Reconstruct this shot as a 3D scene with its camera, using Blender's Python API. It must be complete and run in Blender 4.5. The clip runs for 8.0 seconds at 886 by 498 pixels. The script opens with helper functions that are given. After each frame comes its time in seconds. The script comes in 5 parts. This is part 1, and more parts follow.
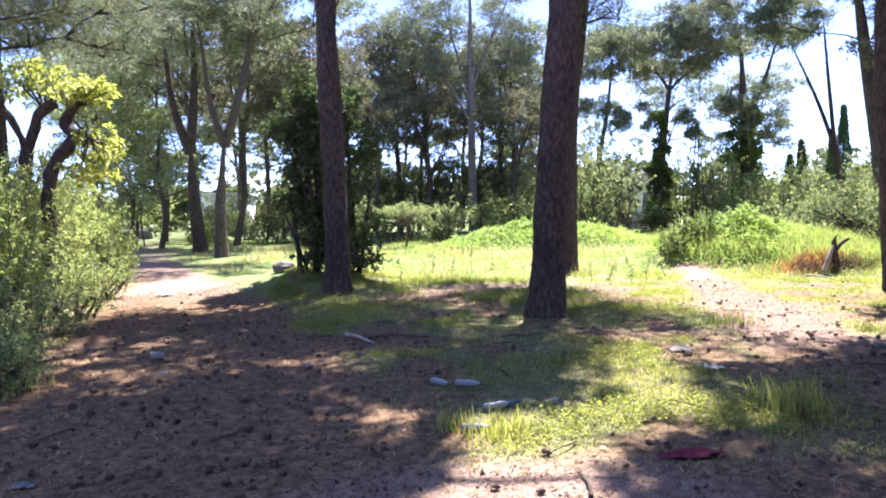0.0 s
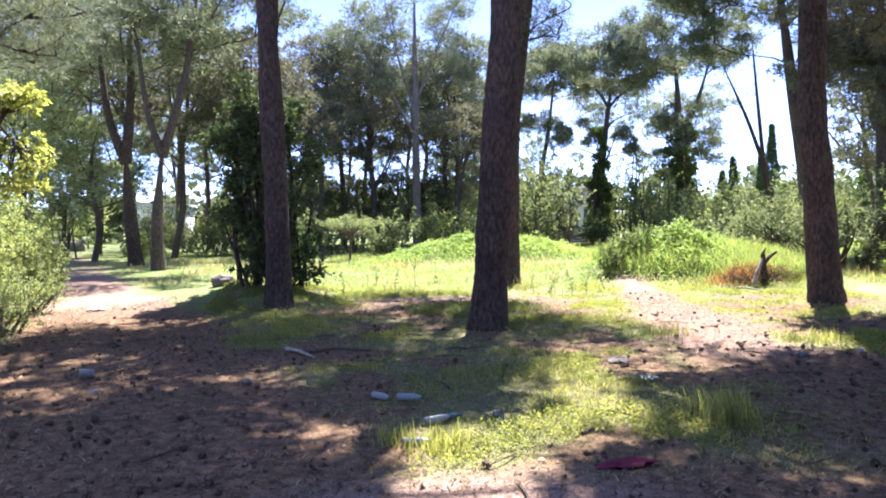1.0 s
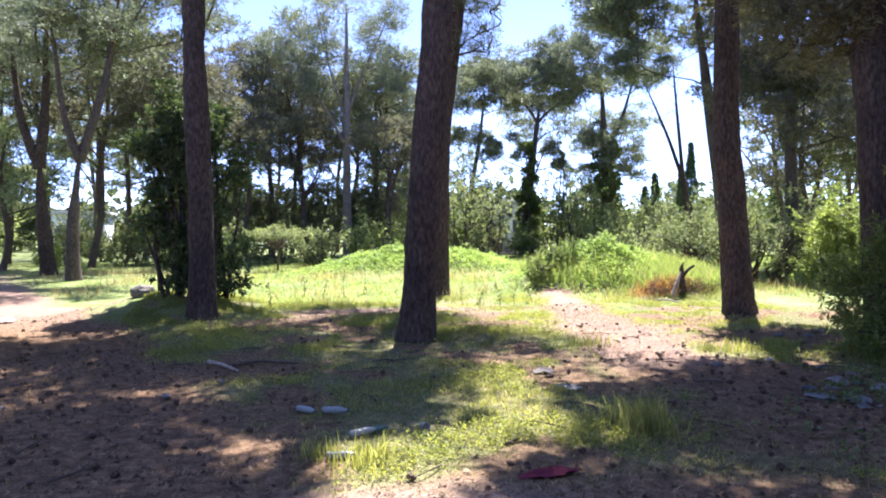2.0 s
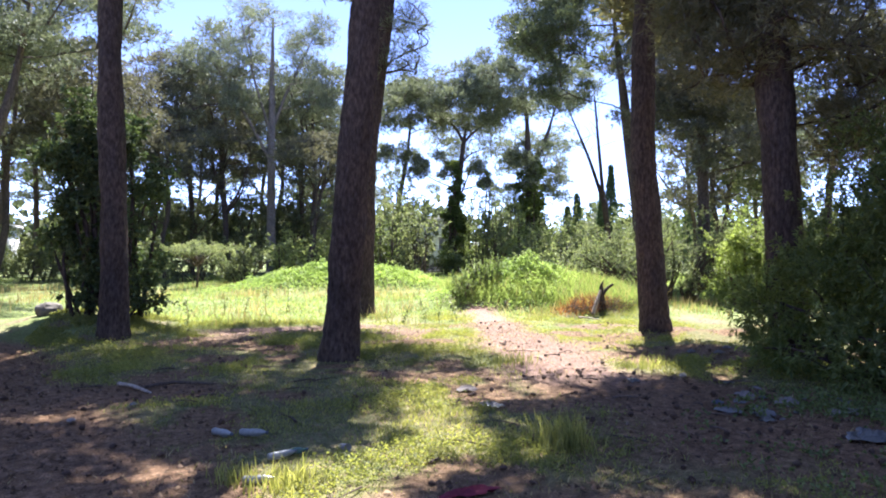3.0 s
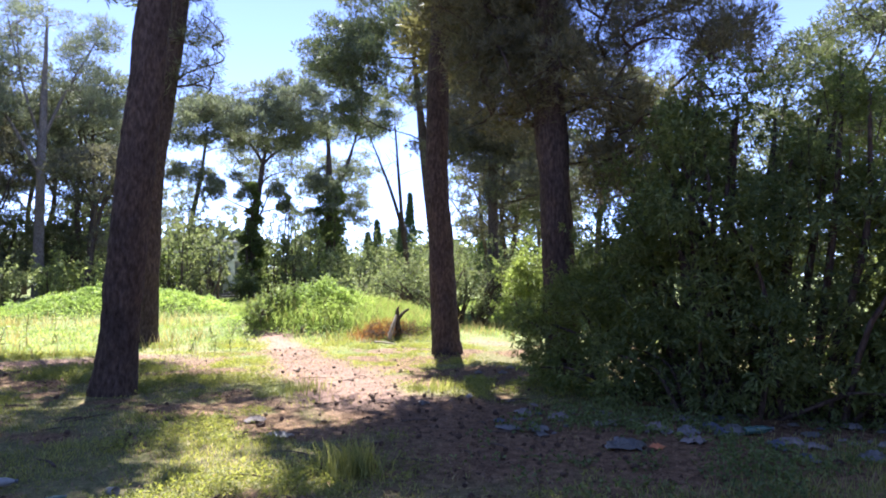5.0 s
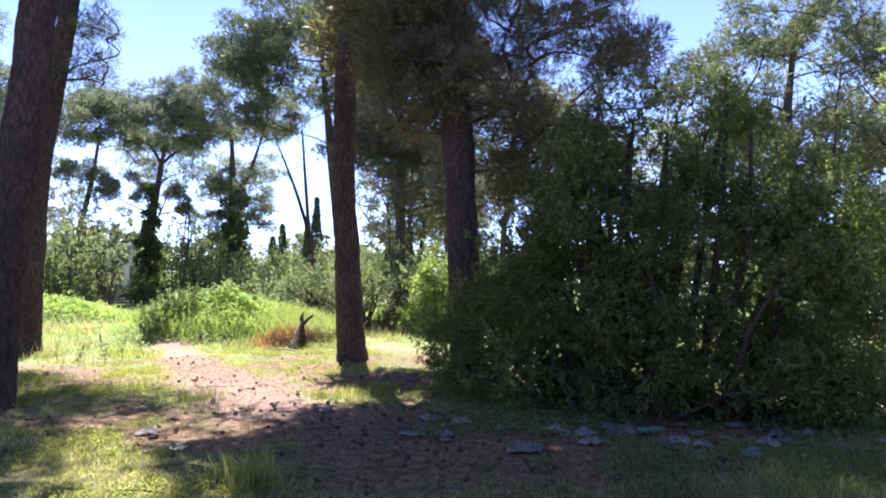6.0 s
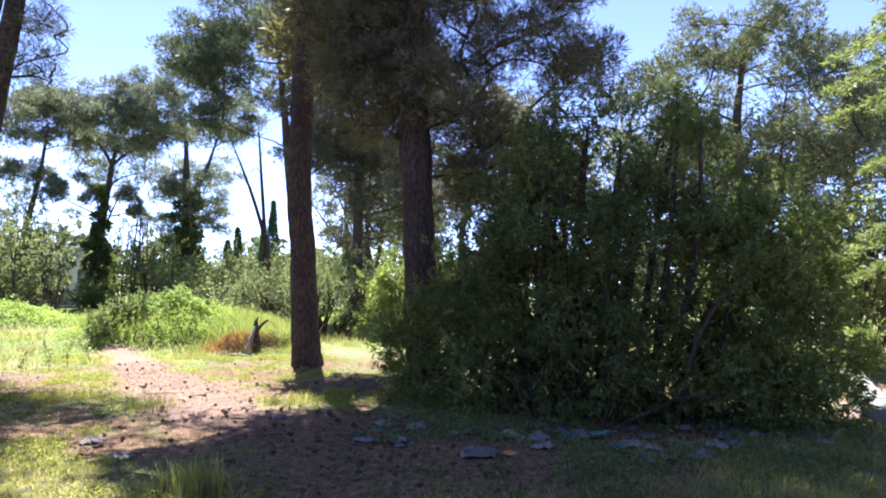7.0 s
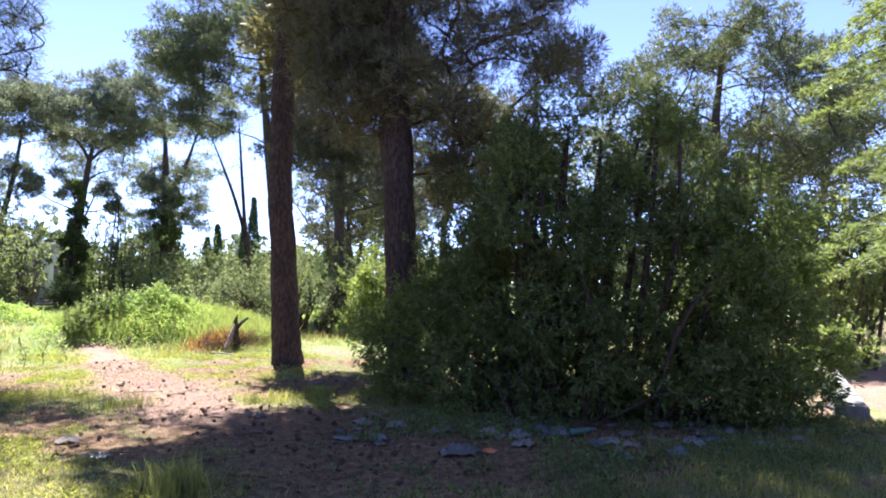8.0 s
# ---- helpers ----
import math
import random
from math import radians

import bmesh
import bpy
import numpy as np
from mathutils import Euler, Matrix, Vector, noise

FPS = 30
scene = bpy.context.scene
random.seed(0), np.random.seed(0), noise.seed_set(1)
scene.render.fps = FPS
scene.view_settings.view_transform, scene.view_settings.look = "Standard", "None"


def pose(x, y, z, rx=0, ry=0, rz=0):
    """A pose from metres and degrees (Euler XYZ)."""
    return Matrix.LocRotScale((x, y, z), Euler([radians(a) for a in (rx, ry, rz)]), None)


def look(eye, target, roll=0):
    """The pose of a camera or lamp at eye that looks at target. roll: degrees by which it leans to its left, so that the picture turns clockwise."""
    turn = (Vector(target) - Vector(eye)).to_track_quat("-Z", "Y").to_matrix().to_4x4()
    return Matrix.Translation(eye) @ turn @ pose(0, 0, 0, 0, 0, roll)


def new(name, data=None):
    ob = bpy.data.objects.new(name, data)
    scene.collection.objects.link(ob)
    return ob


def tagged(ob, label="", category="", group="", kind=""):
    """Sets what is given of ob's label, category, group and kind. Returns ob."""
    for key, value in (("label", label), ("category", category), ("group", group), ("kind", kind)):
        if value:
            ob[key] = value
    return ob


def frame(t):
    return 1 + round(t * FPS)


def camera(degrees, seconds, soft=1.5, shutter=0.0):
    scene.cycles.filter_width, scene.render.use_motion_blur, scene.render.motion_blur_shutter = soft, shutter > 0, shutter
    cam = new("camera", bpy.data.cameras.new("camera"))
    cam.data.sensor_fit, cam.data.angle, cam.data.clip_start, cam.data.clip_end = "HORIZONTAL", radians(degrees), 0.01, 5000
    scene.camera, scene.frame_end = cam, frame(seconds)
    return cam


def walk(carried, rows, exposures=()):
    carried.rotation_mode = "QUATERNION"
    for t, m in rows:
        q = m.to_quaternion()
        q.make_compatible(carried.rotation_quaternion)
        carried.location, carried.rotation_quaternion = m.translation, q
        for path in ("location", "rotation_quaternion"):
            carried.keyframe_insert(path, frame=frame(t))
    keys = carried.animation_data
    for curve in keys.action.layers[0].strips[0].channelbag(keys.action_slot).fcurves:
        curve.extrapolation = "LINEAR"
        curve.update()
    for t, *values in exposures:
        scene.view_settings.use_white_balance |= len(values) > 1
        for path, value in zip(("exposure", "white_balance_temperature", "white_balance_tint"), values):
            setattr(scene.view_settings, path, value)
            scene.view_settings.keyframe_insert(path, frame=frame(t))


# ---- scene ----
cam = camera(64.7, 8.0, 1.9)
PATH = [
    (0, (0.493, -0.111, 1.704), (0.424, 1.884, 1.584), -1.4),
    (0.5, (0.504, -0.118, 1.706), (0.506, 1.879, 1.604), -1.4),
    (1, (0.522, -0.122, 1.71), (0.612, 1.874, 1.623), -1.1),
    (1.5, (0.539, -0.135, 1.713), (0.722, 1.855, 1.638), -0.8),
    (3, (0.58, -0.132, 1.723), (1.072, 1.806, 1.715), 0.1),
    (3.5, (0.606, -0.156, 1.73), (1.2, 1.753, 1.746), 0.1),
    (4, (0.635, -0.164, 1.734), (1.387, 1.688, 1.768), 0.1),
    (4.5, (0.649, -0.173, 1.733), (1.532, 1.621, 1.785), 0.3),
    (6, (0.688, -0.194, 1.736), (1.916, 1.383, 1.822), 0.8),
    (6.5, (0.701, -0.203, 1.737), (1.987, 1.326, 1.832), 0.7),
    (7, (0.717, -0.207, 1.736), (2.035, 1.293, 1.838), 1.0),
    (7.5, (0.727, -0.211, 1.743), (2.076, 1.263, 1.84), 1.1),
    (8, (0.719, -0.217, 1.745), (2.077, 1.249, 1.841), 1.1),
]
walk(cam, [(t, look(eye, to, lean)) for t, eye, to, lean in PATH], [(0, 2.36, 5800, 15), (1.5, 2.24, 5800, 15), (4, 2.04, 5800, 15), (8, 2.03, 5800, 15)])

# ---- light ----
SUN_AZ, SUN_EL = radians(22.5), radians(58)
sun_dir = Vector((math.sin(SUN_AZ) * math.cos(SUN_EL), math.cos(SUN_AZ) * math.cos(SUN_EL), math.sin(SUN_EL)))
world = bpy.data.worlds.new("daylight")
scene.world = world
world.use_nodes = True
wn = world.node_tree.nodes
sky = wn.new("ShaderNodeTexSky")
sky.sky_type, sky.sun_disc = "NISHITA", False
sky.sun_elevation, sky.sun_rotation = SUN_EL, SUN_AZ
sky.air_density, sky.dust_density, sky.ozone_density = 0.32, 0.0, 1.3
clear = wn.new("ShaderNodeMix")
clear.data_type, clear.blend_type = "RGBA", "MULTIPLY"
clear.inputs[0].default_value, clear.inputs[7].default_value = 1.0, (1.26, 1.06, 1.13, 1)
world.node_tree.links.new(sky.outputs[0], clear.inputs[6])
world.node_tree.links.new(clear.outputs[2], wn["Background"].inputs[0])
wn["Background"].inputs[1].default_value = 0.15
sun = new("sun", bpy.data.lights.new("sun", "SUN"))
sun.data.energy, sun.data.angle, sun.data.color = 5.0, radians(0.53), (1.0, 0.945, 0.86)
sun.matrix_world = look(sun_dir * 60, (0, 0, 0))

# ---- materials ----


def material(name):
    m = bpy.data.materials.new(name)
    m.use_nodes = True
    nt = m.node_tree
    return m, nt, nt.nodes["Principled BSDF"]


def node(nt, kind, **inputs):
    n = nt.nodes.new(kind)
    for key, value in inputs.items():
        n.inputs[key.replace("_", " ")].default_value = value
    return n


def ramp(nt, source, stops):
    r = nt.nodes.new("ShaderNodeValToRGB")
    e = r.color_ramp.elements
    while len(e) < len(stops):
        e.new(0.5)
    for el, (p, c) in zip(e, stops):
        el.position, el.color = p, (*c, 1)
    nt.links.new(source, r.inputs[0])
    return r


def mixed(nt, factor, a, b, blend="MIX"):
    m = nt.nodes.new("ShaderNodeMix")
    m.data_type, m.blend_type = "RGBA", blend
    for socket, v in ((m.inputs[0], factor), (m.inputs[6], a), (m.inputs[7], b)):
        if isinstance(v, bpy.types.NodeSocket):
            nt.links.new(v, socket)
        elif isinstance(v, (tuple, list)):
            socket.default_value = (*v, 1)
        else:
            socket.default_value = v
    return m.outputs[2]


def noise_tex(nt, scale, detail=4.0, rough=0.55, stretch=None, coords="Object"):
    tc = nt.nodes.new("ShaderNodeTexCoord")
    n = node(nt, "ShaderNodeTexNoise", Scale=scale, Detail=detail, Roughness=rough)
    if stretch:
        mp = nt.nodes.new("ShaderNodeMapping")
        mp.inputs["Scale"].default_value = stretch
        nt.links.new(tc.outputs[coords], mp.inputs[0])
        nt.links.new(mp.outputs[0], n.inputs["Vector"])
    else:
        nt.links.new(tc.outputs[coords], n.inputs["Vector"])
    return n.outputs["Fac"]


def bump(nt, bsdf, height, strength, distance):
    b = node(nt, "ShaderNodeBump", Strength=strength, Distance=distance)
    nt.links.new(height, b.inputs["Height"])
    nt.links.new(b.outputs[0], bsdf.inputs["Normal"])


def foliage(name, dark, mid, light, translucent=0.35, rough=0.5, through_tint=(1.5, 1.6, 0.85), patch=0.5):
    """Leaves: each one its own shade, patches of shade over the plant, light shining through."""
    m, nt, b = material(name)
    geo = nt.nodes.new("ShaderNodeNewGeometry")
    col = ramp(nt, geo.outputs["Random Per Island"], [(0.0, dark), (0.5, mid), (1.0, light)]).outputs[0]
    big = noise_tex(nt, patch, 2.0)
    shade = ramp(nt, big, [(0.3, (0.75, 0.78, 0.8)), (0.7, (1.2, 1.15, 1.0))]).outputs[0]
    col = mixed(nt, 1.0, col, shade, "MULTIPLY")
    nt.links.new(col, b.inputs["Base Color"])
    b.inputs["Roughness"].default_value = rough
    b.inputs["Specular IOR Level"].default_value = 0.22
    tr = nt.nodes.new("ShaderNodeBsdfTranslucent")
    nt.links.new(mixed(nt, 1.0, col, through_tint, "MULTIPLY"), tr.inputs[0])
    mx = nt.nodes.new("ShaderNodeMixShader")
    mx.inputs[0].default_value = translucent
    nt.links.new(b.outputs[0], mx.inputs[1])
    nt.links.new(tr.outputs[0], mx.inputs[2])
    nt.links.new(mx.outputs[0], nt.nodes["Material Output"].inputs[0])
    return m


def bark(name, crack, plate, tip, scale=1.0, rough=0.9):
    m, nt, b = material(name)
    fine = noise_tex(nt, 22 * scale, 6, 0.65, (1, 1, 0.38))
    big = noise_tex(nt, 1.3, 3)
    col = ramp(nt, fine, [(0.32, crack), (0.52, plate), (0.75, tip)]).outputs[0]
    tone = ramp(nt, big, [(0.3, (0.75, 0.75, 0.78)), (0.72, (1.25, 1.18, 1.1))]).outputs[0]
    nt.links.new(mixed(nt, 1.0, col, tone, "MULTIPLY"), b.inputs["Base Color"])
    b.inputs["Roughness"].default_value = rough
    b.inputs["Specular IOR Level"].default_value = 0.2
    bump(nt, b, fine, 0.9, 0.03)
    return m


def plain(name, colour, rough=0.6, metal=0.0, vary=0.15, scale=12.0, relief=0.0, transmit=0.0):
    m, nt, b = material(name)
    n = noise_tex(nt, scale, 4)
    lo = tuple(c * (1 - vary) for c in colour)
    hi = tuple(min(1, c * (1 + vary)) for c in colour)
    nt.links.new(ramp(nt, n, [(0.3, lo), (0.7, hi)]).outputs[0], b.inputs["Base Color"])
    b.inputs["Roughness"].default_value, b.inputs["Metallic"].default_value = rough, metal
    b.inputs["Transmission Weight"].default_value = transmit
    if relief:
        bump(nt, b, n, 0.6, relief)
    return m


M_PINE = foliage("pine_needles", (0.13, 0.15, 0.108), (0.205, 0.222, 0.155), (0.315, 0.32, 0.23), 0.28, 0.55, (1.3, 1.4, 1.05))
M_PINE_DARK = foliage("dark_pine_needles", (0.092, 0.108, 0.07), (0.14, 0.158, 0.1), (0.21, 0.222, 0.145), 0.3, 0.55, (1.2, 1.3, 0.7))
M_PINE_OLIVE = foliage("olive_pine_needles", (0.1, 0.096, 0.058), (0.152, 0.145, 0.086), (0.22, 0.208, 0.13), 0.3, 0.6, (1.2, 1.2, 0.7))
# lighter copy of M_PINE: light green, with sunlight and haze put in
M_PINE_SUNLIT = foliage("sunlit_pine_needles", (0.18, 0.21, 0.125), (0.28, 0.31, 0.19), (0.4, 0.42, 0.28), 0.4, 0.55, (1.3, 1.4, 1.0))
M_PINE_DRY = foliage("dry_pine_needles", (0.104, 0.107, 0.092), (0.146, 0.151, 0.120), (0.208, 0.215, 0.166), 0.35, 0.6, (1.2, 1.1, 0.7))
M_IVY = foliage("ivy_leaf", (0.06, 0.086, 0.042), (0.1, 0.136, 0.064), (0.17, 0.21, 0.1), 0.2, 0.6)
M_SHRUB = foliage("dark_shrub_leaf", (0.102, 0.134, 0.054), (0.158, 0.197, 0.079), (0.235, 0.272, 0.118), 0.4, 0.6)
M_LEFT = foliage("hedge_leaf", (0.163, 0.185, 0.101), (0.252, 0.287, 0.144), (0.414, 0.431, 0.235), 0.45, 0.5)
M_GREY = foliage("grey_green_leaf", (0.112, 0.13, 0.085), (0.175, 0.195, 0.125), (0.28, 0.285, 0.19), 0.5, 0.55)
M_LIME = foliage("lime_leaf", (0.14, 0.175, 0.06), (0.245, 0.285, 0.1), (0.35, 0.385, 0.155), 0.45, 0.45)
M_VINE = foliage("vine_leaf", (0.17, 0.235, 0.08), (0.31, 0.39, 0.148), (0.4, 0.47, 0.2), 0.45, 0.5)
M_CEDAR = foliage("cedar_needles", (0.138, 0.168, 0.085), (0.212, 0.248, 0.12), (0.3, 0.342, 0.165), 0.35, 0.55)
M_CYPRESS = foliage("cypress_scale", (0.048, 0.084, 0.053), (0.071, 0.119, 0.067), (0.119, 0.167, 0.094), 0.1, 0.6)
M_YELLOW = foliage("young_yellow_leaf", (0.220, 0.236, 0.086), (0.342, 0.350, 0.130), (0.486, 0.474, 0.217), 0.5, 0.45)
M_GRASS = foliage("grass_blade", (0.149, 0.172, 0.070), (0.262, 0.27, 0.118), (0.379, 0.380, 0.184), 0.5, 0.5, (1.7, 1.65, 0.75), 1.2)
M_MEADOW = foliage("meadow_blade", (0.158, 0.218, 0.088), (0.238, 0.31, 0.132), (0.335, 0.395, 0.21), 0.5, 0.55, (1.7, 1.65, 0.75), 0.4)
M_WEED = foliage("clover_leaf", (0.17, 0.195, 0.068), (0.235, 0.255, 0.095), (0.315, 0.32, 0.135), 0.5, 0.55, (1.7, 1.65, 0.75), 1.2)
M_STRAW = foliage("dry_straw", (0.27, 0.22, 0.11), (0.4, 0.33, 0.18), (0.52, 0.45, 0.27), 0.35, 0.6, (1.5, 1.4, 0.9))
M_BRUSH = foliage("rusty_brush", (0.18, 0.09, 0.045), (0.31, 0.165, 0.082), (0.44, 0.285, 0.16), 0.35, 0.7, (1.5, 1.2, 0.6))
M_BARK = bark("pine_bark", (0.027, 0.019, 0.015), (0.076, 0.056, 0.046), (0.142, 0.108, 0.092))
M_BARK_PALE = bark("pale_bark", (0.120, 0.102, 0.088), (0.240, 0.210, 0.188), (0.360, 0.324, 0.300))
M_BARK_MID = bark("grey_brown_bark", (0.044, 0.034, 0.029), (0.112, 0.088, 0.075), (0.188, 0.150, 0.130))
M_TWIG = bark("twig_bark", (0.06, 0.045, 0.035), (0.14, 0.105, 0.08), (0.22, 0.17, 0.13), 2.0)
M_DEADWOOD = bark("bleached_deadwood", (0.2, 0.16, 0.12), (0.42, 0.36, 0.29), (0.58, 0.52, 0.44), 1.5)
M_CONE = plain("cone_scale", (0.105, 0.064, 0.042), 0.75, vary=0.4, scale=60)
M_ROCK = plain("limestone", (0.15, 0.132, 0.105), 0.9, vary=0.35, scale=9, relief=0.02)
M_CONCRETE = plain("concrete", (0.2, 0.19, 0.18), 0.9, vary=0.2, scale=14, relief=0.01)
M_PLASTER = plain("pale_plaster", (0.78, 0.78, 0.77), 0.9, vary=0.08, scale=2.0)
M_SHUTTER = plain("grey_blue_shutter", (0.2, 0.25, 0.3), 0.6, vary=0.1)
M_ROOF = plain("roof_slab", (0.5, 0.48, 0.46), 0.9)
M_WHITE_PLASTIC = plain("white_plastic", (0.3, 0.29, 0.28), 0.7, vary=0.1, relief=0.004)
M_GREY_PLASTIC = plain("dirty_clear_plastic", (0.17, 0.16, 0.135), 0.45, vary=0.3, scale=25, relief=0.004, transmit=0.25)
M_BOTTLE = plain("clear_bottle_plastic", (0.34, 0.35, 0.34), 0.3, vary=0.25, scale=25, relief=0.004, transmit=0.3)
M_GREEN_GLASS = plain("green_bottle_plastic", (0.1, 0.19, 0.15), 0.2, vary=0.2, transmit=0.35)
M_BLUE = plain("blue_plastic", (0.1, 0.11, 0.13), 0.65, vary=0.2)
M_PAPER = plain("soiled_paper", (0.2, 0.185, 0.165), 0.85, vary=0.2, scale=20)
M_CARD = plain("damp_cardboard", (0.24, 0.2, 0.17), 0.9, vary=0.3, scale=15)
M_RED = plain("red_cloth", (0.17, 0.016, 0.032), 0.85, vary=0.25, scale=18)
M_ORANGE = plain("orange_wrapper", (0.6, 0.2, 0.07), 0.5)

# ---- mesh helpers ----
rng = np.random.default_rng(7)


def vnoise(p, seed=0):
    """Value noise of an array of points with 2 or 3 coordinates, 0 to 1."""
    p = np.asarray(p, float)
    if p.shape[1] == 2:
        p = np.column_stack([p, np.zeros(len(p))])
    i = np.floor(p).astype(np.int64)
    f = p - i
    f = f * f * (3 - 2 * f)

    def h(d):
        q = i + np.array(d)
        n = (q[:, 0] * 374761393 + q[:, 1] * 668265263 + q[:, 2] * 2147483647 + seed * 974634777) & 0x7FFFFFFF
        n = ((n ^ (n >> 13)) * 1274126177) & 0x7FFFFFFF
        return ((n ^ (n >> 16)) & 0xFFFF) / 65535.0
    out = 0
    for dx in (0, 1):
        for dy in (0, 1):
            for dz in (0, 1):
                w = (f[:, 0] if dx else 1 - f[:, 0]) * (f[:, 1] if dy else 1 - f[:, 1]) * (f[:, 2] if dz else 1 - f[:, 2])
                out = out + w * h((dx, dy, dz))
    return out


def fbm(p, seed=0, octaves=3):
    p = np.asarray(p, float)
    total, amp, norm = 0, 1.0, 0
    for k in range(octaves):
        total = total + amp * vnoise(p * 2 ** k, seed + k)
        norm += amp
        amp *= 0.5
    return total / norm


def mesh(name, V, F, mat, smooth=False):
    """A mesh from arrays: vertices, and one face array or a list of them (triangles and quads)."""
    me = bpy.data.meshes.new(name)
    V = np.asarray(V, np.float32)
    groups = F if isinstance(F, list) else [F]
    groups = [np.asarray(g, np.int32) for g in groups if len(g)]
    loops = np.concatenate([g.ravel() for g in groups])
    sizes = np.concatenate([np.full(len(g), g.shape[1], np.int32) for g in groups])
    starts = np.concatenate([[0], np.cumsum(sizes)[:-1]]).astype(np.int32)
    me.vertices.add(len(V))
    me.vertices.foreach_set("co", V.ravel())
    me.loops.add(len(loops))
    me.loops.foreach_set("vertex_index", loops)
    me.polygons.add(len(sizes))
    me.polygons.foreach_set("loop_start", starts)
    me.update(calc_edges=True)
    me.validate()
    if smooth:
        me.polygons.foreach_set("use_smooth", np.ones(len(me.polygons), bool))
    me.materials.append(mat)
    return me


def thing(name, place, label, category, group="", kind="", turn=0.0):
    ob = new(name)
    ob.matrix_basis = pose(*place, 0, 0, turn)
    ob.empty_display_size = 0.2
    return tagged(ob, label, category, group, kind)


def part(name, V, F, mat, parent, label="", smooth=False):
    ob = new(name, mesh(name, V, F, mat, smooth))
    ob.parent = parent
    if label:
        tagged(ob, label)
    return ob


def joined(pieces):
    """Several (V, F) pieces as one."""
    Vs, Fs, n = [], {}, 0
    for V, F in pieces:
        for g in (F if isinstance(F, list) else [F]):
            if len(g):
                Fs.setdefault(np.asarray(g).shape[1], []).append(np.asarray(g) + n)
        Vs.append(np.asarray(V, float))
        n += len(V)
    return np.concatenate(Vs), [np.concatenate(v) for v in Fs.values()]


def smooth_line(points, n):
    """A Catmull-Rom curve through the points, n steps in all."""
    P = np.asarray(points, float)
    P = np.vstack([2 * P[0] - P[1], P, 2 * P[-1] - P[-2]])
    k = len(P) - 3
    u = np.linspace(0, k - 1e-6, n)
    i = u.astype(int)
    t = (u - i)[:, None]
    a, b, c, d = P[i], P[i + 1], P[i + 2], P[i + 3]
    return 0.5 * (2 * b + (c - a) * t + (2 * a - 5 * b + 4 * c - d) * t * t + (3 * b - a - 3 * c + d) * t ** 3)


def tube(line, radii, sides=8, rough=0.0, grain=(10, 10, 3), seed=0, capped=True):
    L = np.asarray(line, float)
    n = len(L)
    r = np.interp(np.linspace(0, 1, n), np.linspace(0, 1, len(radii)), radii)
    T = np.gradient(L, axis=0)
    T /= np.linalg.norm(T, axis=1)[:, None] + 1e-9
    ref = np.array([1.0, 0.0, 0.0]) if abs(T[:, 0].mean()) < 0.7 else np.array([0.0, 1.0, 0.0])
    A = np.cross(T, ref)
    A /= np.linalg.norm(A, axis=1)[:, None]
    B = np.cross(T, A)
    ang = np.linspace(0, 2 * np.pi, sides, endpoint=False)
    ring = A[:, None, :] * np.cos(ang)[None, :, None] + B[:, None, :] * np.sin(ang)[None, :, None]
    V = L[:, None, :] + ring * r[:, None, None]
    if rough:
        q = V.reshape(-1, 3) * np.array(grain)
        ridge = 1 - np.abs(2 * fbm(q, seed, 2) - 1) * 1.6
        lump = fbm(V.reshape(-1, 3) * np.array([3, 3, 1.2]), seed + 9, 2) - 0.5
        V = V + ring * (((ridge - 0.5) * rough + lump * rough * 2).reshape(n, sides, 1))
    V = V.reshape(-1, 3)
    i = np.arange(n - 1)[:, None] * sides
    j = np.arange(sides)[None, :]
    k = (j + 1) % sides
    F = np.stack([i + j, i + k, i + sides + k, i + sides + j], -1).reshape(-1, 4)
    if capped:
        V = np.vstack([V, L[-1] + T[-1] * r[-1] * 0.5])
        base = (n - 1) * sides
        cap = np.column_stack([base + np.arange(sides), base + (np.arange(sides) + 1) % sides, np.full(sides, len(V) - 1)])
        return V, [F, cap]
    return V, [F]


def unit(a):
    return a / (np.linalg.norm(a, axis=-1, keepdims=True) + 1e-9)


def rand_dirs(n, up=0.0):
    d = unit(rng.normal(size=(n, 3)))
    d[:, 2] += up
    return unit(d)


def needles(pos, axis, length, width, per=7, spread=0.8):
    """Tufts of narrow needle bundles that open round an axis."""
    n = len(pos)
    P = np.repeat(pos, per, 0)
    A = np.repeat(axis, per, 0)
    D = unit(A + rng.normal(size=(n * per, 3)) * spread)
    S = unit(np.cross(D, rng.normal(size=(n * per, 3))))
    Ln = (length * rng.uniform(0.6, 1.25, n * per))[:, None]
    W = (width * rng.uniform(0.7, 1.3, n * per))[:, None]
    a = P + D * Ln * 0.05 - S * W * 0.35
    b = P + D * Ln * 0.6 + S * W * 0.5
    c = P + D * Ln
    V = np.stack([a, b, c], 1).reshape(-1, 3)
    return V, np.arange(len(V)).reshape(-1, 3)


